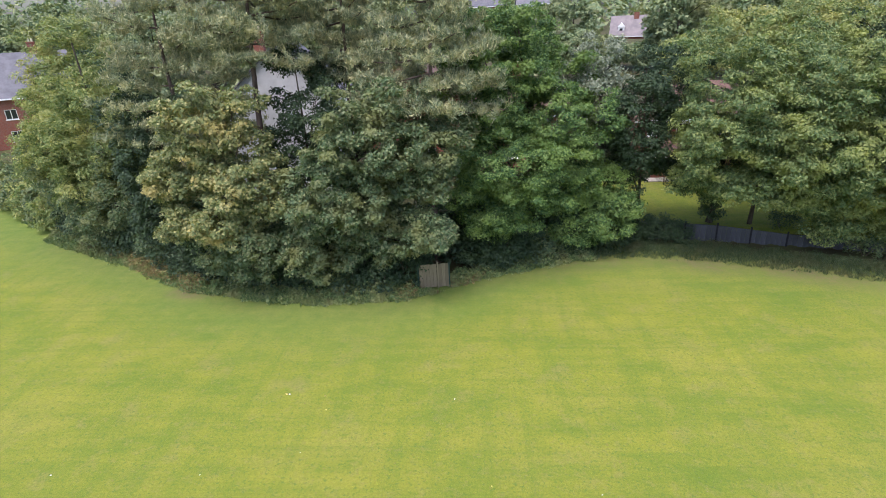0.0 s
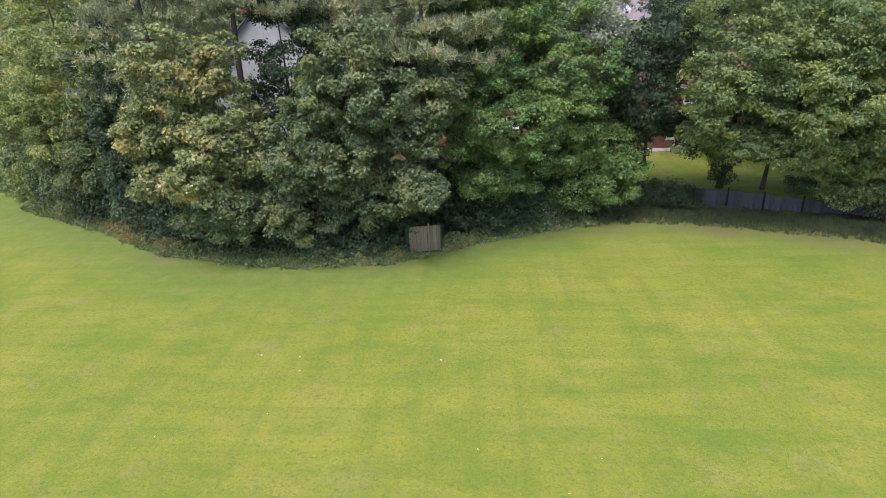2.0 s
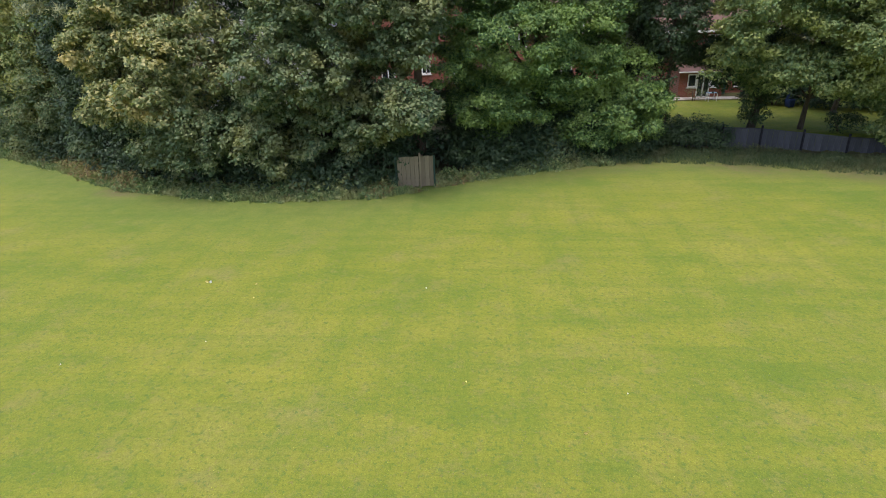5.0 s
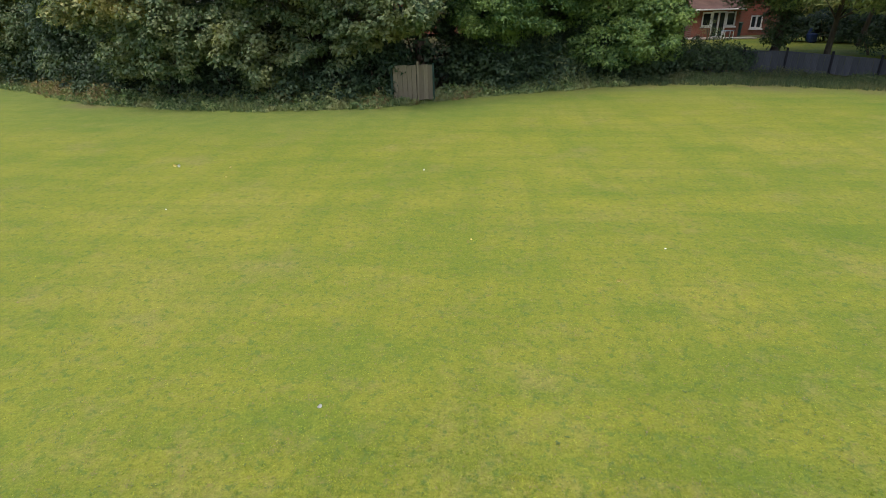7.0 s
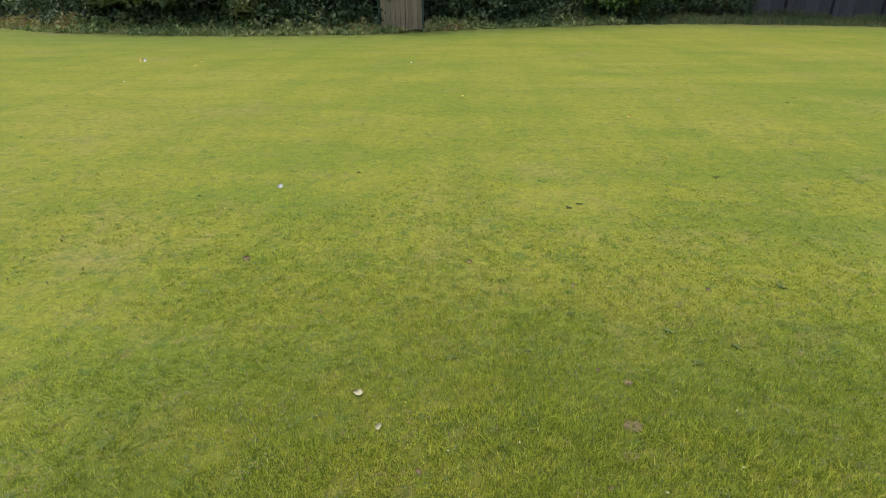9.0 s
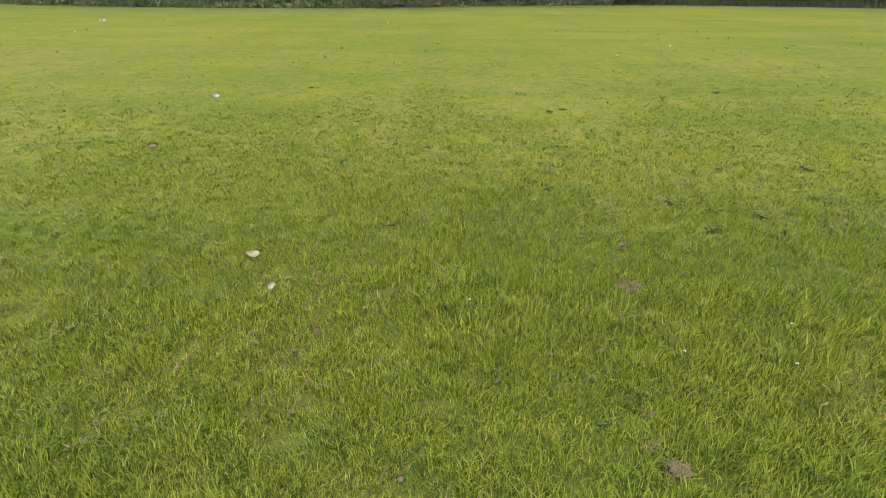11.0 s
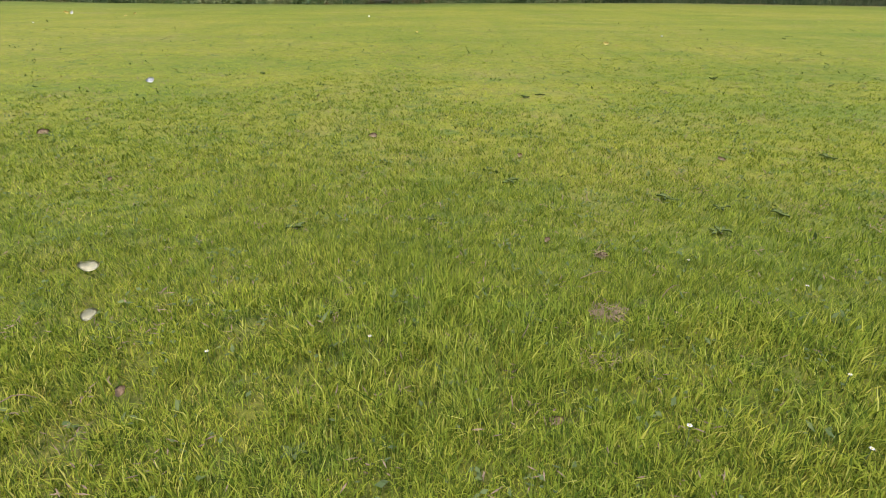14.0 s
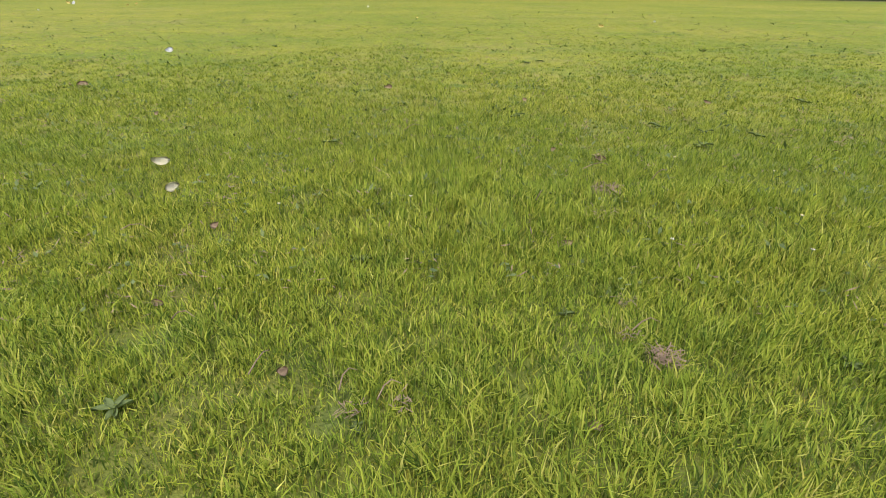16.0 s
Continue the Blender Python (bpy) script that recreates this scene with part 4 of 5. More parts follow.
def house(x, y, z, rz, w, d, h, rise, wall, roof, holes, label, front_gable=False, chimney=True, stack=0.2):
    ob = thing("house", x, y, z, rz, label, "house", "houses behind the trees")
    bm = bmesh.new()
    pierced_wall(bm, w, h, 0.28, holes)
    if front_gable:
        gable_wall(bm, w, h, rise, 0.28, 0)
    part("front_wall", bm, wall, ob)
    for px in (0, w - 0.28):
        bm = bmesh.new()
        box(bm, px, 0.282, 0, px + 0.28, d, h)
        part("side_wall", bm, wall, ob)
    bm = bmesh.new()
    box(bm, 0.282, d - 0.28, 0, w - 0.282, d, h)
    if front_gable:
        gable_wall(bm, w, h, rise, 0.28, d - 0.28)
    part("rear_wall", bm, wall, ob)
    bm = bmesh.new()
    box(bm, 0.29, 0.29, h - 0.2, w - 0.29, d - 0.29, h - 0.1)
    part("upper_floor", bm, wall, ob)
    o = 0.35
    if front_gable:
        slopes = [[(-o, -o, h - 0.15), (w / 2, -o, h + rise + 0.12), (w / 2, d + o, h + rise + 0.12), (-o, d + o, h - 0.15)],
                  [(w + o, d + o, h - 0.15), (w / 2, d + o, h + rise + 0.12), (w / 2, -o, h + rise + 0.12), (w + o, -o, h - 0.15)]]
    else:
        slopes = [[(-o, -o, h - 0.1), (w + o, -o, h - 0.1), (w + o, d / 2, h + rise), (-o, d / 2, h + rise)],
                  [(w + o, d + o, h - 0.1), (-o, d + o, h - 0.1), (-o, d / 2, h + rise), (w + o, d / 2, h + rise)]]
        for px in (0, w - 0.28):
            bm = bmesh.new()
            v = [bm.verts.new(p) for p in ((px, 0.2, h), (px, d - 0.2, h), (px, d / 2, h + rise - 0.2), (px + 0.28, 0.2, h), (px + 0.28, d - 0.2, h), (px + 0.28, d / 2, h + rise - 0.2))]
            for q in ((0, 1, 2), (5, 4, 3), (0, 3, 4, 1), (1, 4, 5, 2), (2, 5, 3, 0)):
                bm.faces.new([v[i] for i in q])
            part("gable", bm, wall, ob)
        bm = bmesh.new()
        box(bm, -o, -o - 0.13, h - 0.28, w + o, -o - 0.002, h - 0.1, 0.02)
        part("gutter_board", bm, UPVC, ob)
    for s in slopes:
        bm = bmesh.new()
        slab(bm, s, 0.12)
        part("roof", bm, roof, ob)
    if chimney:
        bm = bmesh.new()
        box(bm, w * stack, d / 2 - 0.35, h + rise - 0.6, w * stack + 0.9, d / 2 + 0.35, h + rise + 1.1)
        box(bm, w * stack - 0.06, d / 2 - 0.41, h + rise + 1.1, w * stack + 0.96, d / 2 + 0.41, h + rise + 1.25)
        c = part("chimney", bm, BRICK, ob)
        for k in (0.25, 0.65):
            v, f = tube([(w * stack + k, d / 2, h + rise + 1.25), (w * stack + k, d / 2, h + rise + 1.65)], [0.13, 0.11], 10)
            mesh_part("chimney_pot", mesh_from("chimney_pot", v, f, PETAL), c)
    for q in holes:
        window(ob, *q, 0.0, q[2] > 0.3, 2 if q[1] - q[0] < 1.9 else 3)
    return ob


# brick house with a lean-to kitchen and garden doors
HZ = 0.98
house(16.2, 52.8, HZ, 0, 9.2, 7.5, 5.2, 2.9, BRICK, TILE, [(6.35, 7.3, 0.5, 1.5), (3.7, 4.9, 3.55, 4.75), (7.0, 8.2, 3.55, 4.75), (1.0, 2.2, 3.55, 4.75)], "red brick two-storey house with white windows and tiled roof")
lean = thing("house_extension", 17.3, 50.5, HZ, 0, "brick lean-to with white garden doors and tiled roof", "house extension")
bm = bmesh.new()
pierced_wall(bm, 3.5, 2.12, 0.25, [(0.68, 1.42, 0.85, 1.9), (1.42, 2.48, 0.02, 1.95), (2.48, 3.2, 0.85, 1.9)])
part("front_wall", bm, BRICK, lean)
for px in (0, 3.25):
    bm = bmesh.new()
    box(bm, px, 0.252, 0, px + 0.25, 2.29, 2.12)
    part("side_wall", bm, BRICK, lean)
bm = bmesh.new()
slab(bm, [(-0.2, -0.3, 2.12), (3.7, -0.3, 2.12), (3.7, 2.28, 3.25), (-0.2, 2.28, 3.25)], 0.1)
part("roof", bm, TILE, lean)
bm = bmesh.new()
box(bm, -0.2, -0.40, 2.03, 3.7, -0.305, 2.13, 0.02)
part("gutter_board", bm, UPVC, lean)
window(lean, 0.68, 1.42, 0.85, 1.9, 0, True, 1)
window(lean, 2.48, 3.2, 0.85, 1.9, 0, True, 1)
window(lean, 1.42, 2.48, 0.02, 1.95, 0, False, 2)

house(-9.4, 51.3, 1.6, 0, 10.5, 8.5, 6.2, 4.0, BRICK, TILE, [(5.48, 6.29, 1.75, 2.85), (2.0, 3.2, 1.0, 2.3), (5.3, 6.5, 4.0, 5.2), (2.0, 3.2, 4.0, 5.2), (8.2, 9.2, 1.0, 2.3)], "red brick house with gable front behind dense trees", True)
house(-21.0, 46.8, 1.4, 4, 9.5, 9.0, 8.8, 4.2, RENDER, SLATE, [(2.4, 3.4, 5.3, 6.5), (5.6, 6.6, 5.3, 6.5), (2.0, 3.4, 1.0, 2.3), (6.0, 7.4, 1.0, 2.3)], "white rendered gable-fronted house glimpsed between trees", True)
house(2.6, 53.5, 1.7, 0, 9.5, 8.0, 5.2, 3.2, BRICK, TILE, [(1.2, 2.4, 0.9, 2.1), (4.6, 6.4, 0.9, 2.1), (1.2, 2.4, 3.5, 4.7), (6.0, 7.2, 3.5, 4.7)], "red brick house with white windows hidden by foliage")
house(-66, 67.5, 2.0, 25, 13, 9, 6.7, 5.4, BRICK, SLATE, [(9.0, 10.4, 1.0, 2.4), (5.0, 6.4, 1.0, 2.4), (9.0, 10.4, 3.9, 5.2), (5.0, 6.4, 3.9, 5.2)], "brick house with grey roof and pale chimney", False, True, 0.68)
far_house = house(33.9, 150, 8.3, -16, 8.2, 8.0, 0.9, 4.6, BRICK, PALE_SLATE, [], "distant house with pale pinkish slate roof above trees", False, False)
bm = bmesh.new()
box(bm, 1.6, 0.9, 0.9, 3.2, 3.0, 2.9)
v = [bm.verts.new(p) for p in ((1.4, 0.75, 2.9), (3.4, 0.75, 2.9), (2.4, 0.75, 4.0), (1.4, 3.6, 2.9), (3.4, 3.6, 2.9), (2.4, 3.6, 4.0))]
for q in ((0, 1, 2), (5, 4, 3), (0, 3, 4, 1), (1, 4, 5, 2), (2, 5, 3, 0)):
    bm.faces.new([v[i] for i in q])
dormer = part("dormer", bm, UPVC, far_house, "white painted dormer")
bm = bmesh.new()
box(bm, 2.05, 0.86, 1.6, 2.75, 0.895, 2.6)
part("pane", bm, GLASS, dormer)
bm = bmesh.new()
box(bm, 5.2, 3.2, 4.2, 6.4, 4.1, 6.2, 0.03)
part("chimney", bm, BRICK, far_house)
house(-2, 232, 12.6, 0, 14, 9, 5.4, 3.6, BRICK, SLATE, [(2, 3.4, 3.2, 4.4), (8, 9.4, 3.2, 4.4)], "distant grey-roofed house on the skyline")
house(16, 234, 12.6, 0, 12, 9, 5.6, 3.4, RENDER, SLATE, [(2, 3.4, 3.2, 4.4), (8, 9.4, 3.2, 4.4)], "distant pale house on the skyline")

# patio and garden things by the brick house
patio = thing("patio", 16.4, 49.2, float(height(17, 49.5)) + 0.02, 0, "pale stone paved patio beside the garden doors", "patio", kind="structure")
rp = random.Random(3)
slab_mesh = plank_mesh("paving_slab", 0.59, 0.59, 0.07, STONE)
for i in range(9):
    for j in range(2):
        s = new("paving_slab", slab_mesh)
        s.parent = patio
        s.matrix_basis = pose(0.3 + i * 0.6, 0.3 + j * 0.6, rp.uniform(-0.005, 0.005))


def wheelie_bin(x, y):
    z = float(height(x, y))
    ob = thing("wheelie_bin", x, y, z, 0, "green plastic wheeled bin against the brick wall", "bin")
    bm = bmesh.new()
    box(bm, -0.26, -0.3, 0.06, 0.26, 0.3, 0.95, 0.03)
    for v in bm.verts:
        if v.co.z < 0.3:
            v.co.x *= 0.84
            v.co.y *= 0.8
    part("body", bm, BIN, ob)
    bm = bmesh.new()
    box(bm, -0.29, -0.34, 0.955, 0.29, 0.34, 1.03, 0.025)
    part("lid", bm, BIN, ob)
    for s in (-0.24, 0.24):
        bm = bmesh.new()
        bmesh.ops.create_cone(bm, cap_ends=True, segments=14, radius1=0.1, radius2=0.1, depth=0.05, matrix=pose(s, 0.24, 0.1, 0, 90, 0))
        part("wheel", bm, POST, ob)
    return ob


wheelie_bin(21.35, 52.1)


def covered_chair(x, y):
    z = float(height(x, y))
    ob = thing("covered_garden_seat", x, y, z, 12, "garden seat under a blue weather cover", "garden furniture")
    bm = bmesh.new()
    box(bm, -0.24, -0.28, 0.02, 0.24, 0.28, 0.62, 0.07)
    box(bm, -0.2, 0.0, 0.55, 0.2, 0.26, 0.95, 0.08)
    for v in bm.verts:
        v.co.x += 0.05 * math.sin(v.co.z * 7 + v.co.y * 4)
    part("cover", bm, BLUE, ob)
    return ob


covered_chair(23.7, 45.2)


def garden_table(x, y):
    ob = thing("garden_table", x, y, float(height(x, y)), 8, "small pale blue garden table on the patio", "table")
    bm = bmesh.new()
    box(bm, -0.38, -0.28, 0.62, 0.38, 0.28, 0.66, 0.012)
    part("tabletop", bm, PALE_BLUE, ob)
    for px in (-0.33, 0.33):
        for py in (-0.23, 0.23):
            bm = bmesh.new()
            box(bm, px - 0.025, py - 0.025, 0.0, px + 0.025, py + 0.025, 0.618, 0.005)
            part("leg", bm, UPVC, ob)
    return ob


garden_table(19.45, 48.9)
shrub(18.1, 49.0, 0.55, 1.1, LEAF_SYCAMORE, "small potted shrub beside the garden doors", 186, 0.09, 60, group="garden shrubs")


# ---------- distance ----------
def far_trees():
    rng = np.random.default_rng(77)
    k = 0
    for y0, n, x0, x1, h0, h1 in ((66, 12, -58, 62, 9, 13), (92, 16, -90, 90, 11, 15), (125, 20, -130, 130, 11, 15)):
        for x in np.linspace(x0, x1, n):
            x = x + rng.uniform(-3, 3)
            y = y0 + rng.uniform(-6, 6)
            if y0 == 66 and (10 < x < 28 or x < -44):
                continue
            if y0 == 92 and -4 < x < 29:
                continue
            if y0 == 125 and (24 < x < 37 or -5 < x < 17):
                continue
            h, z = rng.uniform(h0, h1), float(height(x, y))
            r = h * rng.uniform(0.32, 0.42)
            lobes = [((x, y, z + h * 0.58), (r, r, h * 0.42)), ((x + r * 0.5, y, z + h * 0.45), (r * 0.7, r * 0.7, h * 0.3))]
            tree((x, y), (0, 0), lobes, FAR_LEAF, "distant full-crowned green tree among houses", 300 + k, 0.66, 2.0, 1.5, 42, 0.25, BARK, 0.8, 4, "distant trees")
            k += 1


far_trees()
for k, (x, y, h, r) in enumerate([(22.6, 99, 5.6, 2.6), (27.4, 98, 4.6, 2.4), (31.5, 99, 8.5, 3.0), (17.5, 97, 7.6, 3.4), (12.5, 99, 8.0, 3.6), (7.0, 96, 8.4, 3.8), (-62, 86, 16.0, 5.5), (-72, 84, 15.0, 5.5), (-53, 84, 13.0, 5.0), (3, 214, 5.2, 4.2), (10, 216, 5.0, 4.4), (17, 212, 5.4, 4.0), (24, 215, 5.2, 4.4), (31, 213, 5.6, 4.2)]):
    z = float(height(x, y))
    tree((x, y), (0, 0), [((x, y, z + h * 0.56), (r, r, h * 0.42)), ((x + r * 0.5, y - 0.6, z + h * 0.4), (r * 0.7, r * 0.7, h * 0.3))], FAR_LEAF, "distant full-crowned green tree among houses", 360 + k, 0.45, 1.5, 1.2, 80, 0.2, BARK, 0.8, 4, "distant trees")


def far_woods():
    rng = np.random.default_rng(78)
    n = 5200
    x = rng.uniform(-500, 500, n)
    far = rng.random(n) < 0.7
    y = np.where(far, 262 + rng.uniform(0, 150, n), 160 + rng.uniform(0, 60, n))
    z = height(x, y) + np.where(far, rng.uniform(0, 17, n) + 3 * np.sin(x * 0.05), rng.uniform(0, 5, n))
    spots = np.stack([x, y, z], 1)[far | (x < -6) | (x > 34)]
    p, nrm = fill_clumps(spots, unit(rng.normal(0, 1, spots.shape) + np.array([0, -0.6, 0.6])), 3.2, 12, rng, 0.8)
    me = leaf_mesh("far_woods", p, nrm, rng.uniform(1.2, 2.4, len(p)), FAR_LEAF, rng, 0.9)
    return tagged(new("far_woods", me), "continuous distant green woodland on the horizon", "woods", kind="stuff")


far_woods()


# ---------- grass ----------
def patchy(x, y, size, seed):
    """Smooth random field from 0 to 1 with patches of about that size."""
    g = np.random.default_rng(seed).random((128, 128))
    u, v = x / size + 500, y / size + 500
    i, j = np.floor(u).astype(int), np.floor(v).astype(int)
    a, b = ease(u - i), ease(v - j)
    i, j, k, m = i % 128, j % 128, (i + 1) % 128, (j + 1) % 128
    return (g[i, j] * (1 - a) + g[k, j] * a) * (1 - b) + (g[i, m] * (1 - a) + g[k, m] * a) * b


# larger leaves and scraps, with blades left out round them for the camera's view
LITTER_GAPS = [(1.115, 4.375, 0.035), (1.262, 4.125, 0.028), (1.495, 3.86, 0.024), (-0.41, 7.74, 0.05), (2.517, 4.215, 0.05), (2.411, 3.378, 0.025)]


def turf_spots(rng, m, near, reach):
    """Places ahead of where the flight ends: even within near, thinning fast beyond and softly to the sides."""
    bare = 1.22
    inner, span = (near * near - bare * bare) / 2, near**2 - near**3 / reach
    pick = rng.random(m) * (inner + span)
    r = np.where(pick < inner, np.sqrt(bare * bare + 2 * np.minimum(pick, inner)), 1 / (1 / near - np.maximum(pick - inner, 0) / near**3))
    a = rng.uniform(-0.9, 0.9, m) + rng.normal(0, 0.12, m)
    x, y = 2.1 + r * np.sin(a), 1.6 + r * np.cos(a)
    keep = np.ones(m, bool)
    for px, py, pr in LITTER_GAPS:
        keep &= np.hypot(x - px, y - py) > pr
    return x[keep], y[keep], r[keep]


def lushness(x, y):
    """How tall the turf stands: small tussocks and hollows on top of broader swells."""
    return (0.40 + 0.62 * patchy(x, y, 0.075, 1) + 0.55 * patchy(x, y, 0.19, 2)) * (0.72 + 0.5 * patchy(x, y, 0.7, 3))


def grass(name, label, n, seed, near=2.2, reach=24.0, tall=0.043, wide=0.00118):
    """Bent blades in small tufts, two faces each close by and one farther off."""
    rng = np.random.default_rng(seed)
    cx, cy, r = turf_spots(rng, n // 4, near, reach)
    hollow = patchy(cx, cy, 0.07, 4) * 0.75 + patchy(cx, cy, 0.24, 5) * 0.25
    keep = rng.random(len(cx)) < 0.20 + 0.80 * ease((hollow - 0.22) / 0.20)
    cx, cy, r = cx[keep], cy[keep], r[keep]
    who = np.repeat(np.arange(len(cx)), 4)
    grow = np.maximum(r / near, 1.0)[who]
    x = cx[who] + rng.normal(0, 0.008, len(who)) * grow**0.4
    y = cy[who] + rng.normal(0, 0.008, len(who)) * grow**0.4
    n = len(x)
    h = tall * lushness(x, y) * (rng.uniform(0.55, 1.35, len(cx)))[who] * rng.uniform(0.5, 1.2, n) * (0.30 + 0.70 * np.exp(-((np.maximum(r[who] - 2.2, 0) / 2.8) ** 1.1)))
    a = 4 * math.pi * patchy(x, y, 0.05, 8) + rng.normal(0, 1.5, n)
    lean = np.stack([np.cos(a), np.sin(a), np.zeros(n)], 1)
    t = a + rng.normal(0, 0.9, n)
    side = np.stack([-np.sin(t), np.cos(t), np.zeros(n)], 1)
    bend = (rng.uniform(0.0, 1.0, n) ** 1.3 * np.minimum(0.4 + 0.4 * grow, 2.0))[:, None] * h[:, None] * 1.25
    w = (wide * rng.uniform(0.6, 1.4, n) * grow**0.8)[:, None]
    root = np.stack([x, y, np.full(n, -0.004)], 1)
    up = np.array([0, 0, 1.0])
    mid = root + up * h[:, None] * 0.5 + lean * bend * 0.22
    tip = root + up * h[:, None] * 0.86 + lean * bend
    close = r[who] < near * 1.25
    m = int(close.sum())
    v4 = np.stack([root, mid + side * w, tip, mid - side * w], 1)[close].reshape(-1, 3)
    v3 = np.stack([root - side * w * 0.8, root + side * w * 0.8, tip], 1)[~close].reshape(-1, 3)
    b = np.arange(m)[:, None] * 4
    f = np.concatenate([b + np.array([[0, 1, 3]]), b + np.array([[1, 2, 3]])], 1).reshape(-1, 3)
    f = np.concatenate([f, 4 * m + np.arange(len(v3)).reshape(-1, 3)])
    ob = new(name, mesh_arrays(name, np.concatenate([v4, v3]), f, BLADES))
    return tagged(ob, label, "grass", kind="stuff")


def undergrass(name, label, n, seed, near=2.2, reach=11.0):
    """Short crossed leaves that close the turf between the blades."""
    rng = np.random.default_rng(seed)
    x, y, r = turf_spots(rng, n, near, reach)
    n = len(x)
    grow = np.maximum(r / near, 1.0)
    a = rng.uniform(0, 2 * math.pi, n)
    side = np.stack([-np.sin(a), np.cos(a), np.zeros(n)], 1) * (0.0018 * rng.uniform(0.6, 1.4, n) * grow**0.7)[:, None]
    t = rng.uniform(0, 2 * math.pi, n)
    h = 0.020 * lushness(x, y) * rng.uniform(0.5, 1.3, n) * np.exp(-((np.maximum(r - 1.8, 0) / 4.0) ** 1.2))
    out = np.stack([np.cos(t) * h * 0.8, np.sin(t) * h * 0.8, h], 1)
    root = np.stack([x, y, np.full(n, -0.002)], 1)
    v = np.stack([root - side, root + side, root + out], 1).reshape(-1, 3)
    ob = new(name, mesh_arrays(name, v, np.arange(3 * n).reshape(-1, 3), UNDER))
    return tagged(ob, label, "grass", kind="stuff")


grass("lawn_grass", "short mown lawn grass with bent green blades", 700000, 41)
undergrass("turf_bottom", "dense short turf leaves beneath the mown blades", 180000, 44)


# ---------- litter and small plants in the grass ----------
def scrap(name, x, y, size, mat, label, category, seed, z=0.03, curl=0.5, rot=0.0):
    """A cupped petal, leaf or paper scrap with thickness, lying in the grass."""
    rng = random.Random(seed)
    bm = bmesh.new()
    n, rings = 12, 3
    wave = [rng.uniform(0, 6.28) for _ in range(3)]
    c = bm.verts.new((0, 0, 0))
    rows = []
    for i in range(1, rings + 1):
        f = i / rings
        row = []
        for k in range(n):
            a = 2 * math.pi * k / n
            r = size * 0.38 * f * (1 + 0.20 * math.cos(a) + 0.20 * math.sin(2 * a + wave[0]) + 0.13 * math.sin(3 * a + wave[1]))
            row.append(bm.verts.new((r * math.cos(a), r * math.sin(a) * 0.75, size * curl * 0.5 * f * f * (0.75 + 0.45 * math.sin(a + wave[2])))))
        rows.append(row)
    for k in range(n):
        m = (k + 1) % n
        bm.faces.new((c, rows[0][k], rows[0][m]))
        for p, q in zip(rows, rows[1:]):
            bm.faces.new((p[k], q[k], q[m], p[m]))
    for face in bm.faces:
        face.smooth = True
    bmesh.ops.solidify(bm, geom=bm.faces[:], thickness=size * 0.05)
    me = bpy.data.meshes.new(name)
    bm.to_mesh(me)
    bm.free()
    me.materials.append(mat)
    ob = new(name, me)
    ob.matrix_basis = pose(x, y, z, rot + rng.uniform(15, 45) * (1 if rot == 0 else 0.4), rng.uniform(-15, 15), rng.uniform(-50, 50))
    return tagged(ob, label, category, "litter in the grass")


for k, (x, y, s) in enumerate([(1.115, 4.383, 0.064), (1.262, 4.132, 0.048), (1.495, 3.866, 0.042)]):
    scrap("fallen_petal", x, y, s, PETAL if k < 2 else DEAD, "curled pale fallen leaf caught in the grass" if k < 2 else "small brownish pink dead leaf in the grass", "leaf", k + 1, 0.028, 0.5, 26)
for k, (x, y, s) in enumerate([(-0.41, 7.74, 0.085), (5.37, 12.85, 0.07), (-10.04, 13.64, 0.09), (-16.18, 13.54, 0.10), (-8.05, 18.75, 0.15), (-6.4, 14.9, 0.05), (-0.19, 18.37, 0.07)]):
    scrap("paper_scrap", x, y, s, PAPER, "small white scrap lying on the field", "litter", 20 + k, 0.017)
for k, (x, y, s) in enumerate([(-8.2, 18.75, 0.14), (4.14, 11.4, 0.09), (-6.0, 17.6, 0.09), (-6.3, 18.6, 0.10), (1.4, 13.2, 0.07)]):
    scrap("yellow_leaf", x, y, s, YELLOW, "small yellow fallen leaf on the field", "leaf", 40 + k, 0.022)
for k, (x, y, s) in enumerate([(1.675, 6.017, 0.06), (3.377, 5.645, 0.05), (2.43, 5.655, 0.045), (2.331, 3.83, 0.035), (-0.12, 5.985, 0.07), (1.51, 3.529, 0.028), (2.427, 4.665, 0.03), (2.575, 4.555, 0.045), (0.696, 5.21, 0.03), (1.803, 3.329, 0.025), (2.265, 3.225, 0.03)]):
    scrap("dead_leaf", x, y, s, DEAD, "crumpled brown dead leaf in the grass", "leaf", 60 + k, 0.012, 0.25)


def clippings(x, y, r, n, seed):
    """A loose heap of dry mown stalks."""
    rng = random.Random(seed)
    bm = bmesh.new()
    for _ in range(n):
        a, d = rng.uniform(0, 6.28), r * math.sqrt(rng.random())
        p = Vector((d * math.cos(a), d * math.sin(a) * 0.7, rng.uniform(0.008, 0.03)))
        q = Vector((rng.uniform(-1, 1), rng.uniform(-1, 1), rng.uniform(-0.15, 0.2))).normalized() * rng.uniform(0.008, 0.020)
        w = q.cross(Vector((0, 0, 1))).normalized() * 0.0008
        v = [bm.verts.new(t) for t in (p - w, p + w, p + q + w, p + q - w)]
        bm.faces.new(v)
    me = bpy.data.meshes.new("dry_clippings")
    bm.to_mesh(me)
    bm.free()
    me.materials.append(THATCH)
    ob = new("dry_clippings", me)
    ob.matrix_basis = pose(x, y, 0.0)
    return tagged(ob, "loose tuft of dry brown grass clippings", "clippings", "dry clippings", "stuff")


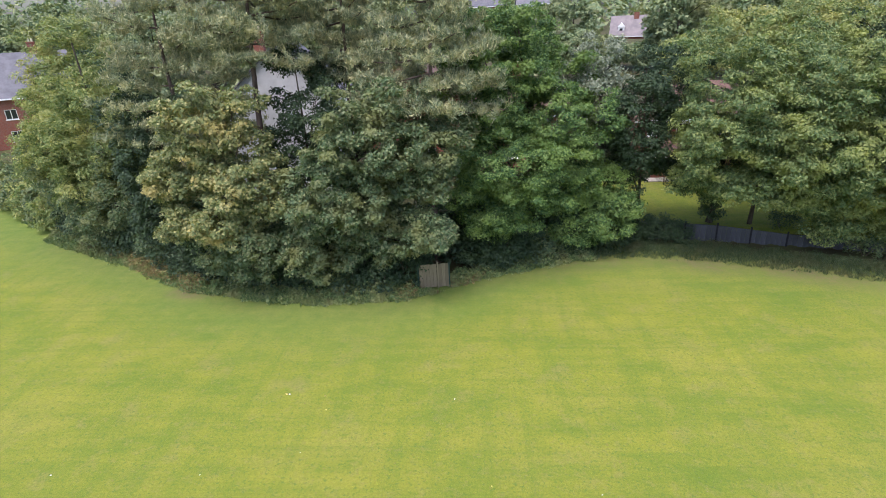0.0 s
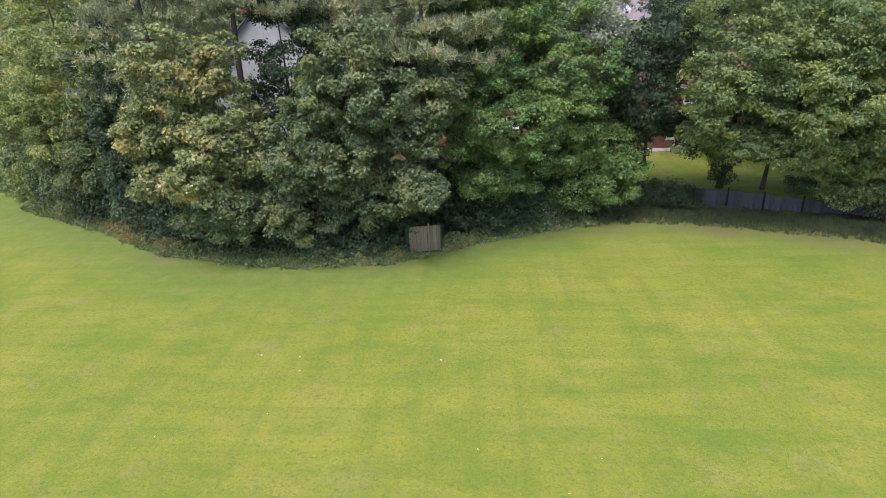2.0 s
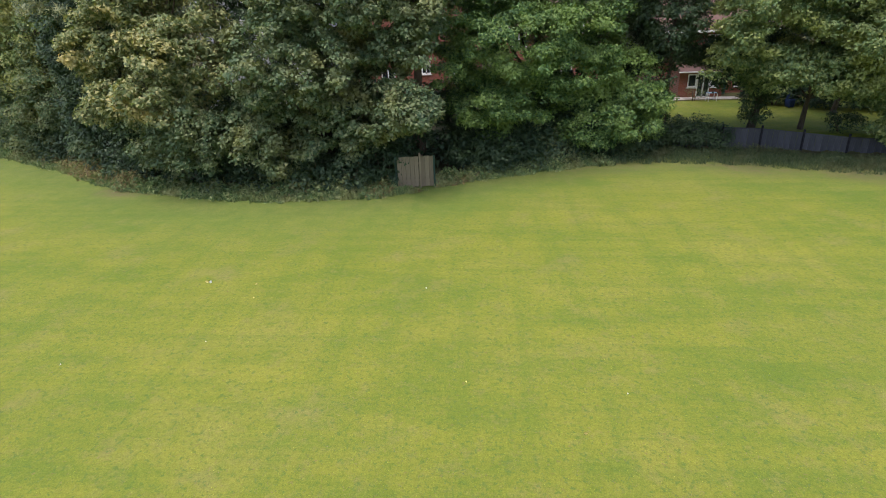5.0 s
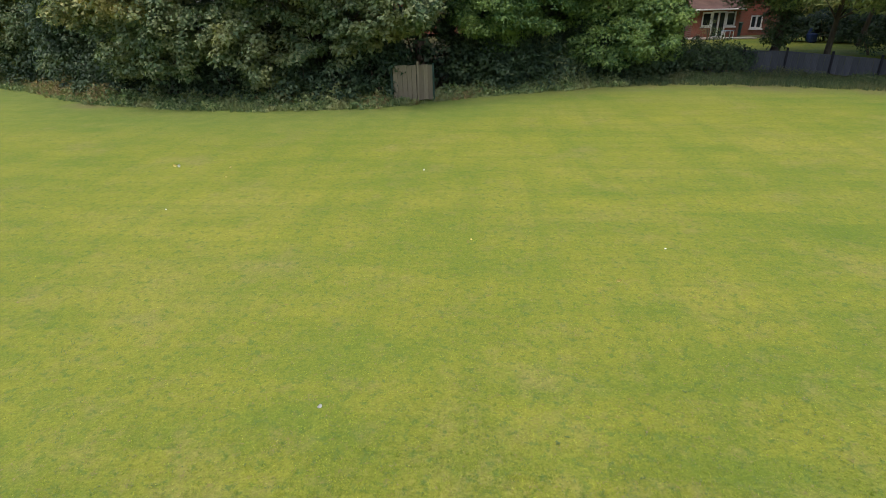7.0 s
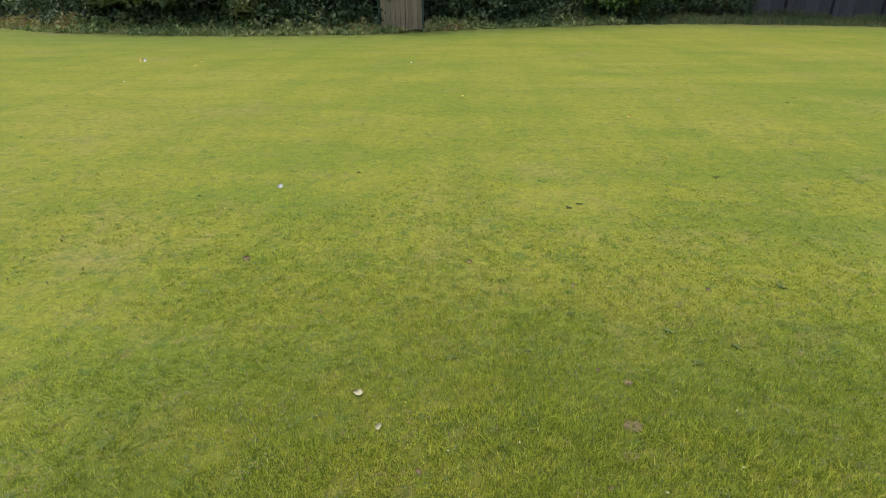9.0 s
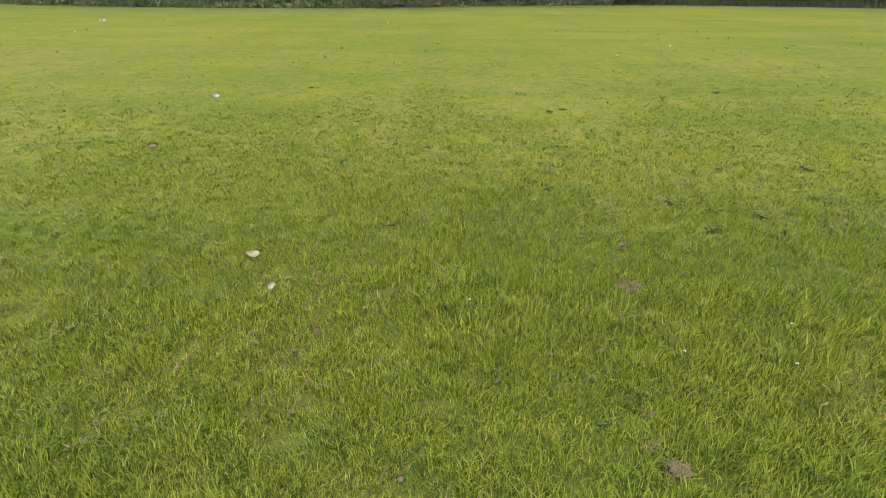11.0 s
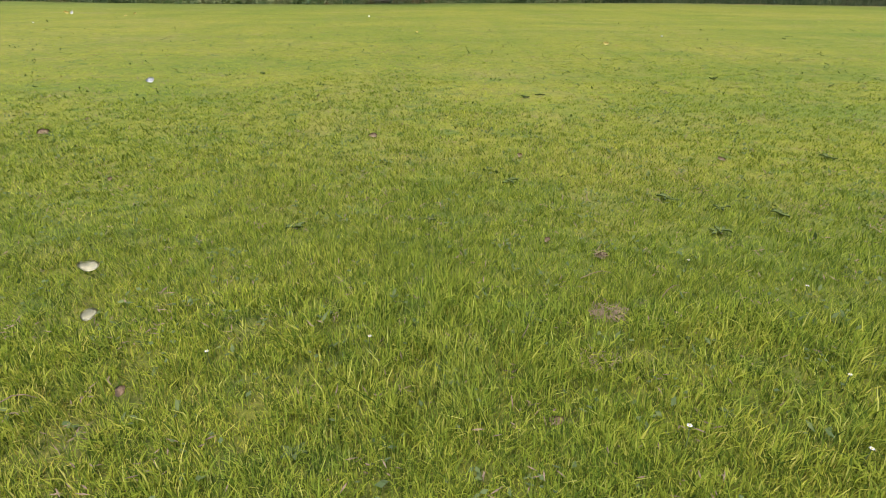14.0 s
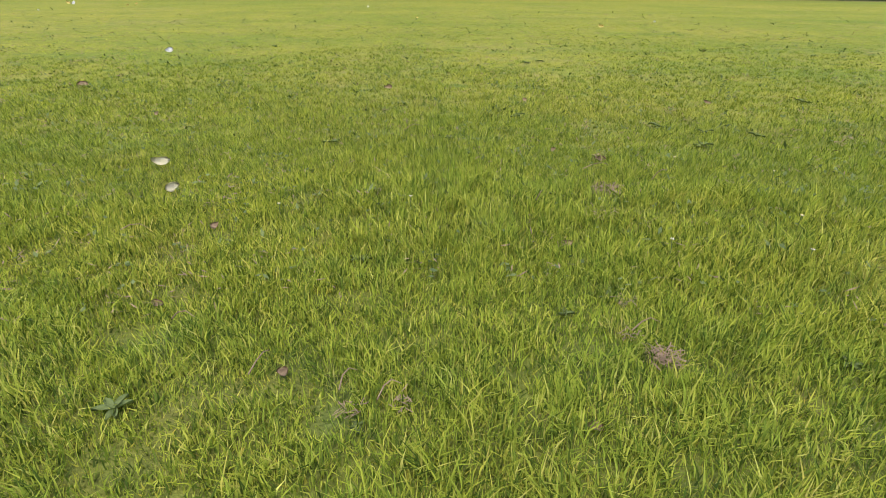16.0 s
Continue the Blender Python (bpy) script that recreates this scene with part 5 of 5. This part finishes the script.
clippings(2.517, 4.215, 0.045, 190, 1)
clippings(2.411, 3.378, 0.026, 150, 2)
clippings(2.37, 3.44, 0.02, 22, 3)
clippings(2.57, 4.55, 0.02, 40, 5)
clippings(1.995, 3.257, 0.018, 22, 6)
clippings(1.92, 3.24, 0.025, 16, 7)
clippings(2.45, 4.02, 0.05, 70, 8)
clippings(2.40, 3.56, 0.03, 18, 9)


def coarse_tufts(name, label, m, seed):
    """Clumps of coarser grass and weeds, dark and low, gathered in drifts over the lawn."""
    rng = np.random.default_rng(seed)
    r = 2.0 + np.abs(rng.normal(0, 5.2, m))
    a = rng.uniform(-0.95, 0.95, m)
    cx, cy = 2.1 + r * np.sin(a), 1.6 + r * np.cos(a)
    drift = patchy(cx, cy, 1.3, 6) + 0.6 * patchy(cx, cy, 0.4, 7) + 0.12 * np.sin(a)
    keep = drift + rng.normal(0, 0.1, m) > 0.70
    r, cx, cy = r[keep], cx[keep], cy[keep]
    who = np.repeat(np.arange(len(r)), 6)
    n = len(who)
    wide = (0.007 + 0.0008 * r) * rng.uniform(0.6, 1.5, len(r))
    x = cx[who] + rng.normal(0, 1, n) * wide[who]
    y = cy[who] + rng.normal(0, 1, n) * wide[who]
    h = 0.032 * (rng.uniform(0.6, 1.3, len(r)) * np.maximum(1.15 - 0.085 * r, 0.35))[who] * rng.uniform(0.5, 1.2, n)
    t = rng.uniform(0, 2 * math.pi, n)
    root = np.stack([x, y, np.full(n, -0.004)], 1)
    side = np.stack([np.cos(t), np.sin(t), np.zeros(n)], 1) * (0.0018 + 0.0003 * r[who])[:, None]
    q = t + rng.normal(1.57, 0.5, n)
    out = np.stack([np.cos(q) * h * 0.8, np.sin(q) * h * 0.8, h], 1)
    v = np.stack([root - side, root + side, root + out], 1).reshape(-1, 3)
    return tagged(new(name, mesh_arrays(name, v, np.arange(3 * n).reshape(-1, 3), TUFT)), label, "grass", kind="stuff")


coarse_tufts("coarse_grass", "scattered coarser dark green tufts in the lawn", 34000, 93)


def turf_litter(name, label, category, n, mat, long, wide, seed, upright=0.3):
    """Short bits of straw or small leaves strewn through the turf, a few to a spot."""
    rng = np.random.default_rng(seed)
    m = n // 5
    r = 2.0 + np.abs(rng.normal(0, 5.5, m))
    a = rng.uniform(-0.95, 0.95, m)
    who = np.repeat(np.arange(m), 5)
    x = (2.1 + r * np.sin(a))[who] + rng.normal(0, 0.022, len(who))
    y = (1.6 + r * np.cos(a))[who] + rng.normal(0, 0.022, len(who))
    t = rng.uniform(0, 2 * math.pi, len(who))
    L = long * rng.uniform(0.5, 1.3, len(who)) * (0.7 + 0.08 * r[who])
    d = np.stack([np.cos(t) * L, np.sin(t) * L, rng.normal(0, upright, len(who)) * L], 1)
    s = np.stack([-np.sin(t), np.cos(t), rng.normal(0, 0.3, len(who))], 1) * (wide * (0.8 + 0.08 * r[who]))[:, None]
    p = np.stack([x, y, rng.uniform(0.008, 0.030, len(who))], 1)
    v = np.stack([p, p + d * 0.5 + s, p + d, p + d * 0.5 - s], 1).reshape(-1, 3)
    b = np.arange(len(who))[:, None] * 4
    f = np.concatenate([b + np.array([[0, 1, 3]]), b + np.array([[1, 2, 3]])], 1).reshape(-1, 3)
    return tagged(new(name, mesh_arrays(name, v, f, mat)), label, category, kind="stuff")


turf_litter("straw_bits", "dry straw bits strewn through the mown turf", "straw", 11000, THATCH, 0.028, 0.0017, 91)
turf_litter("clover_leaves", "small dark clover leaves in tufts among the grass", "clover", 9000, PLANTAIN, 0.019, 0.0050, 92, 0.5)


def broad_weed(x, y, r, n, seed):
    """A flat rosette of broad leaves."""
    rng = np.random.default_rng(seed)
    ob = thing("broad_leaved_weed", x, y, 0, rng.uniform(0, 360), "flat rosette of broad green leaves in the lawn", "weed plant", "weeds in the lawn")
    for k in range(n):
        a = 2 * math.pi * k / n + rng.normal(0, 0.25)
        L = r * rng.uniform(0.4, 0.8)
        d, s = np.array([math.cos(a), math.sin(a)]), np.array([-math.sin(a), math.cos(a)])
        verts, faces = [], []
        for i in range(6):
            t = i / 5
            w = L * 0.20 * math.sin(math.pi * min(1, 0.12 + 0.88 * t)) * (1 if i < 5 else 0.15)
            zc = 0.008 + (0.006 + 0.010 * math.sin(k * 5.1)) * math.sin(t * 2.2) * L / 0.06
            for q, dz in ((-w, 0.006), (0, 0), (w, 0.006)):
                verts.append((*(d * L * t + s * q), zc + dz))
        for i in range(5):
            for j in range(2):
                b = i * 3 + j
                faces.append((b, b + 1, b + 4, b + 3))
        mesh_part("leaf", mesh_from("leaf", verts, faces, PLANTAIN, True), ob)
    return ob


for k, (x, y, r, n) in enumerate([(1.589, 3.239, 0.045, 6), (2.276, 3.519, 0.03, 4), (1.597, 4.74, 0.055, 6), (2.326, 4.19, 0.045, 6), (1.864, 3.735, 0.04, 5), (2.949, 5.085, 0.06, 6), (3.02, 4.77, 0.06, 7), (3.108, 4.986, 0.05, 6), (3.30, 4.94, 0.06, 6), (2.669, 3.865, 0.035, 4), (2.046, 4.83, 0.045, 5), (2.62, 7.25, 0.06, 8), (2.74, 7.36, 0.05, 7), (4.39, 8.28, 0.06, 7), (0.336, 8.31, 0.05, 6), (2.709, 3.379, 0.03, 5), (1.94, 3.215, 0.025, 4), (3.91, 5.716, 0.06, 6), (2.351, 5.27, 0.05, 5)]):
    broad_weed(x, y, r, n, 500 + k)


def daisy(x, y, seed):
    rng = random.Random(seed)
    ob = thing("daisy", x, y, 0, rng.uniform(0, 360), "small white daisy flower low in the grass", "flower", "daisies in the lawn")
    v, f = tube([(0, 0, 0), (0.003, 0, 0.025), (0.004, 0.002, 0.046)], [0.0012, 0.001, 0.001], 5)
    mesh_part("stem", mesh_from("stem", v, f, PLANTAIN), ob)
    verts, faces = [], []
    for k in range(11):
        a = 2 * math.pi * k / 11
        b = len(verts)
        for r, w in ((0.0012, 0.0), (0.003, 0.22), (0.0052, 0.0), (0.003, -0.22)):
            verts.append((0.004 + r * math.cos(a + w), 0.002 + r * math.sin(a + w), 0.0475 + r * 0.12))
        faces.append((b, b + 1, b + 2, b + 3))
    mesh_part("petals", mesh_from("petals", verts, faces, PAPER), ob)
    bm = bmesh.new()
    bmesh.ops.create_icosphere(bm, subdivisions=1, radius=0.0022, matrix=Matrix.Translation((0.004, 0.002, 0.048)))
    part("centre", bm, YELLOW, ob)
    return ob


for k, (x, y) in enumerate([(2.558, 3.784), (2.844, 3.748), (2.796, 4.468), (3.05, 4.32), (2.93, 3.95), (1.95, 4.05), (1.62, 3.98)]):
    daisy(x, y, 700 + k)


def dry_stalk(x, y, length, turn, seed):
    """A single bleached grass stalk lying over the turf."""
    rng = random.Random(seed)
    pts = [(length * (t - 0.5), 0.006 * math.sin(3 * t + seed), 0.03 + 0.02 * math.sin(2.6 * t)) for t in (0, 0.33, 0.66, 1)]
    v, f = tube(pts, [0.0013, 0.0012, 0.001, 0.0005], 5)
    ob = new("dry_stalk", mesh_from("dry_stalk", v, f, THATCH, True))
    ob.matrix_basis = pose(x, y, rng.uniform(-0.005, 0.005), 0, rng.uniform(-12, 12), turn)
    return tagged(ob, "bleached dry grass stalk lying on the turf", "stalk", "litter in the grass")


for k, (x, y, length, turn) in enumerate([(1.316, 3.82, 0.06, 25), (1.77, 3.33, 0.05, 70), (2.52, 4.38, 0.09, 8), (2.40, 3.45, 0.05, 2), (1.98, 3.26, 0.04, 30), (1.915, 3.28, 0.045, 75), (2.7, 4.3, 0.06, 40), (1.9, 4.9, 0.07, 15), (2.3, 4.1, 0.05, 60), (1.6, 3.45, 0.05, -30)]):
    dry_stalk(x, y, length, turn, 800 + k)
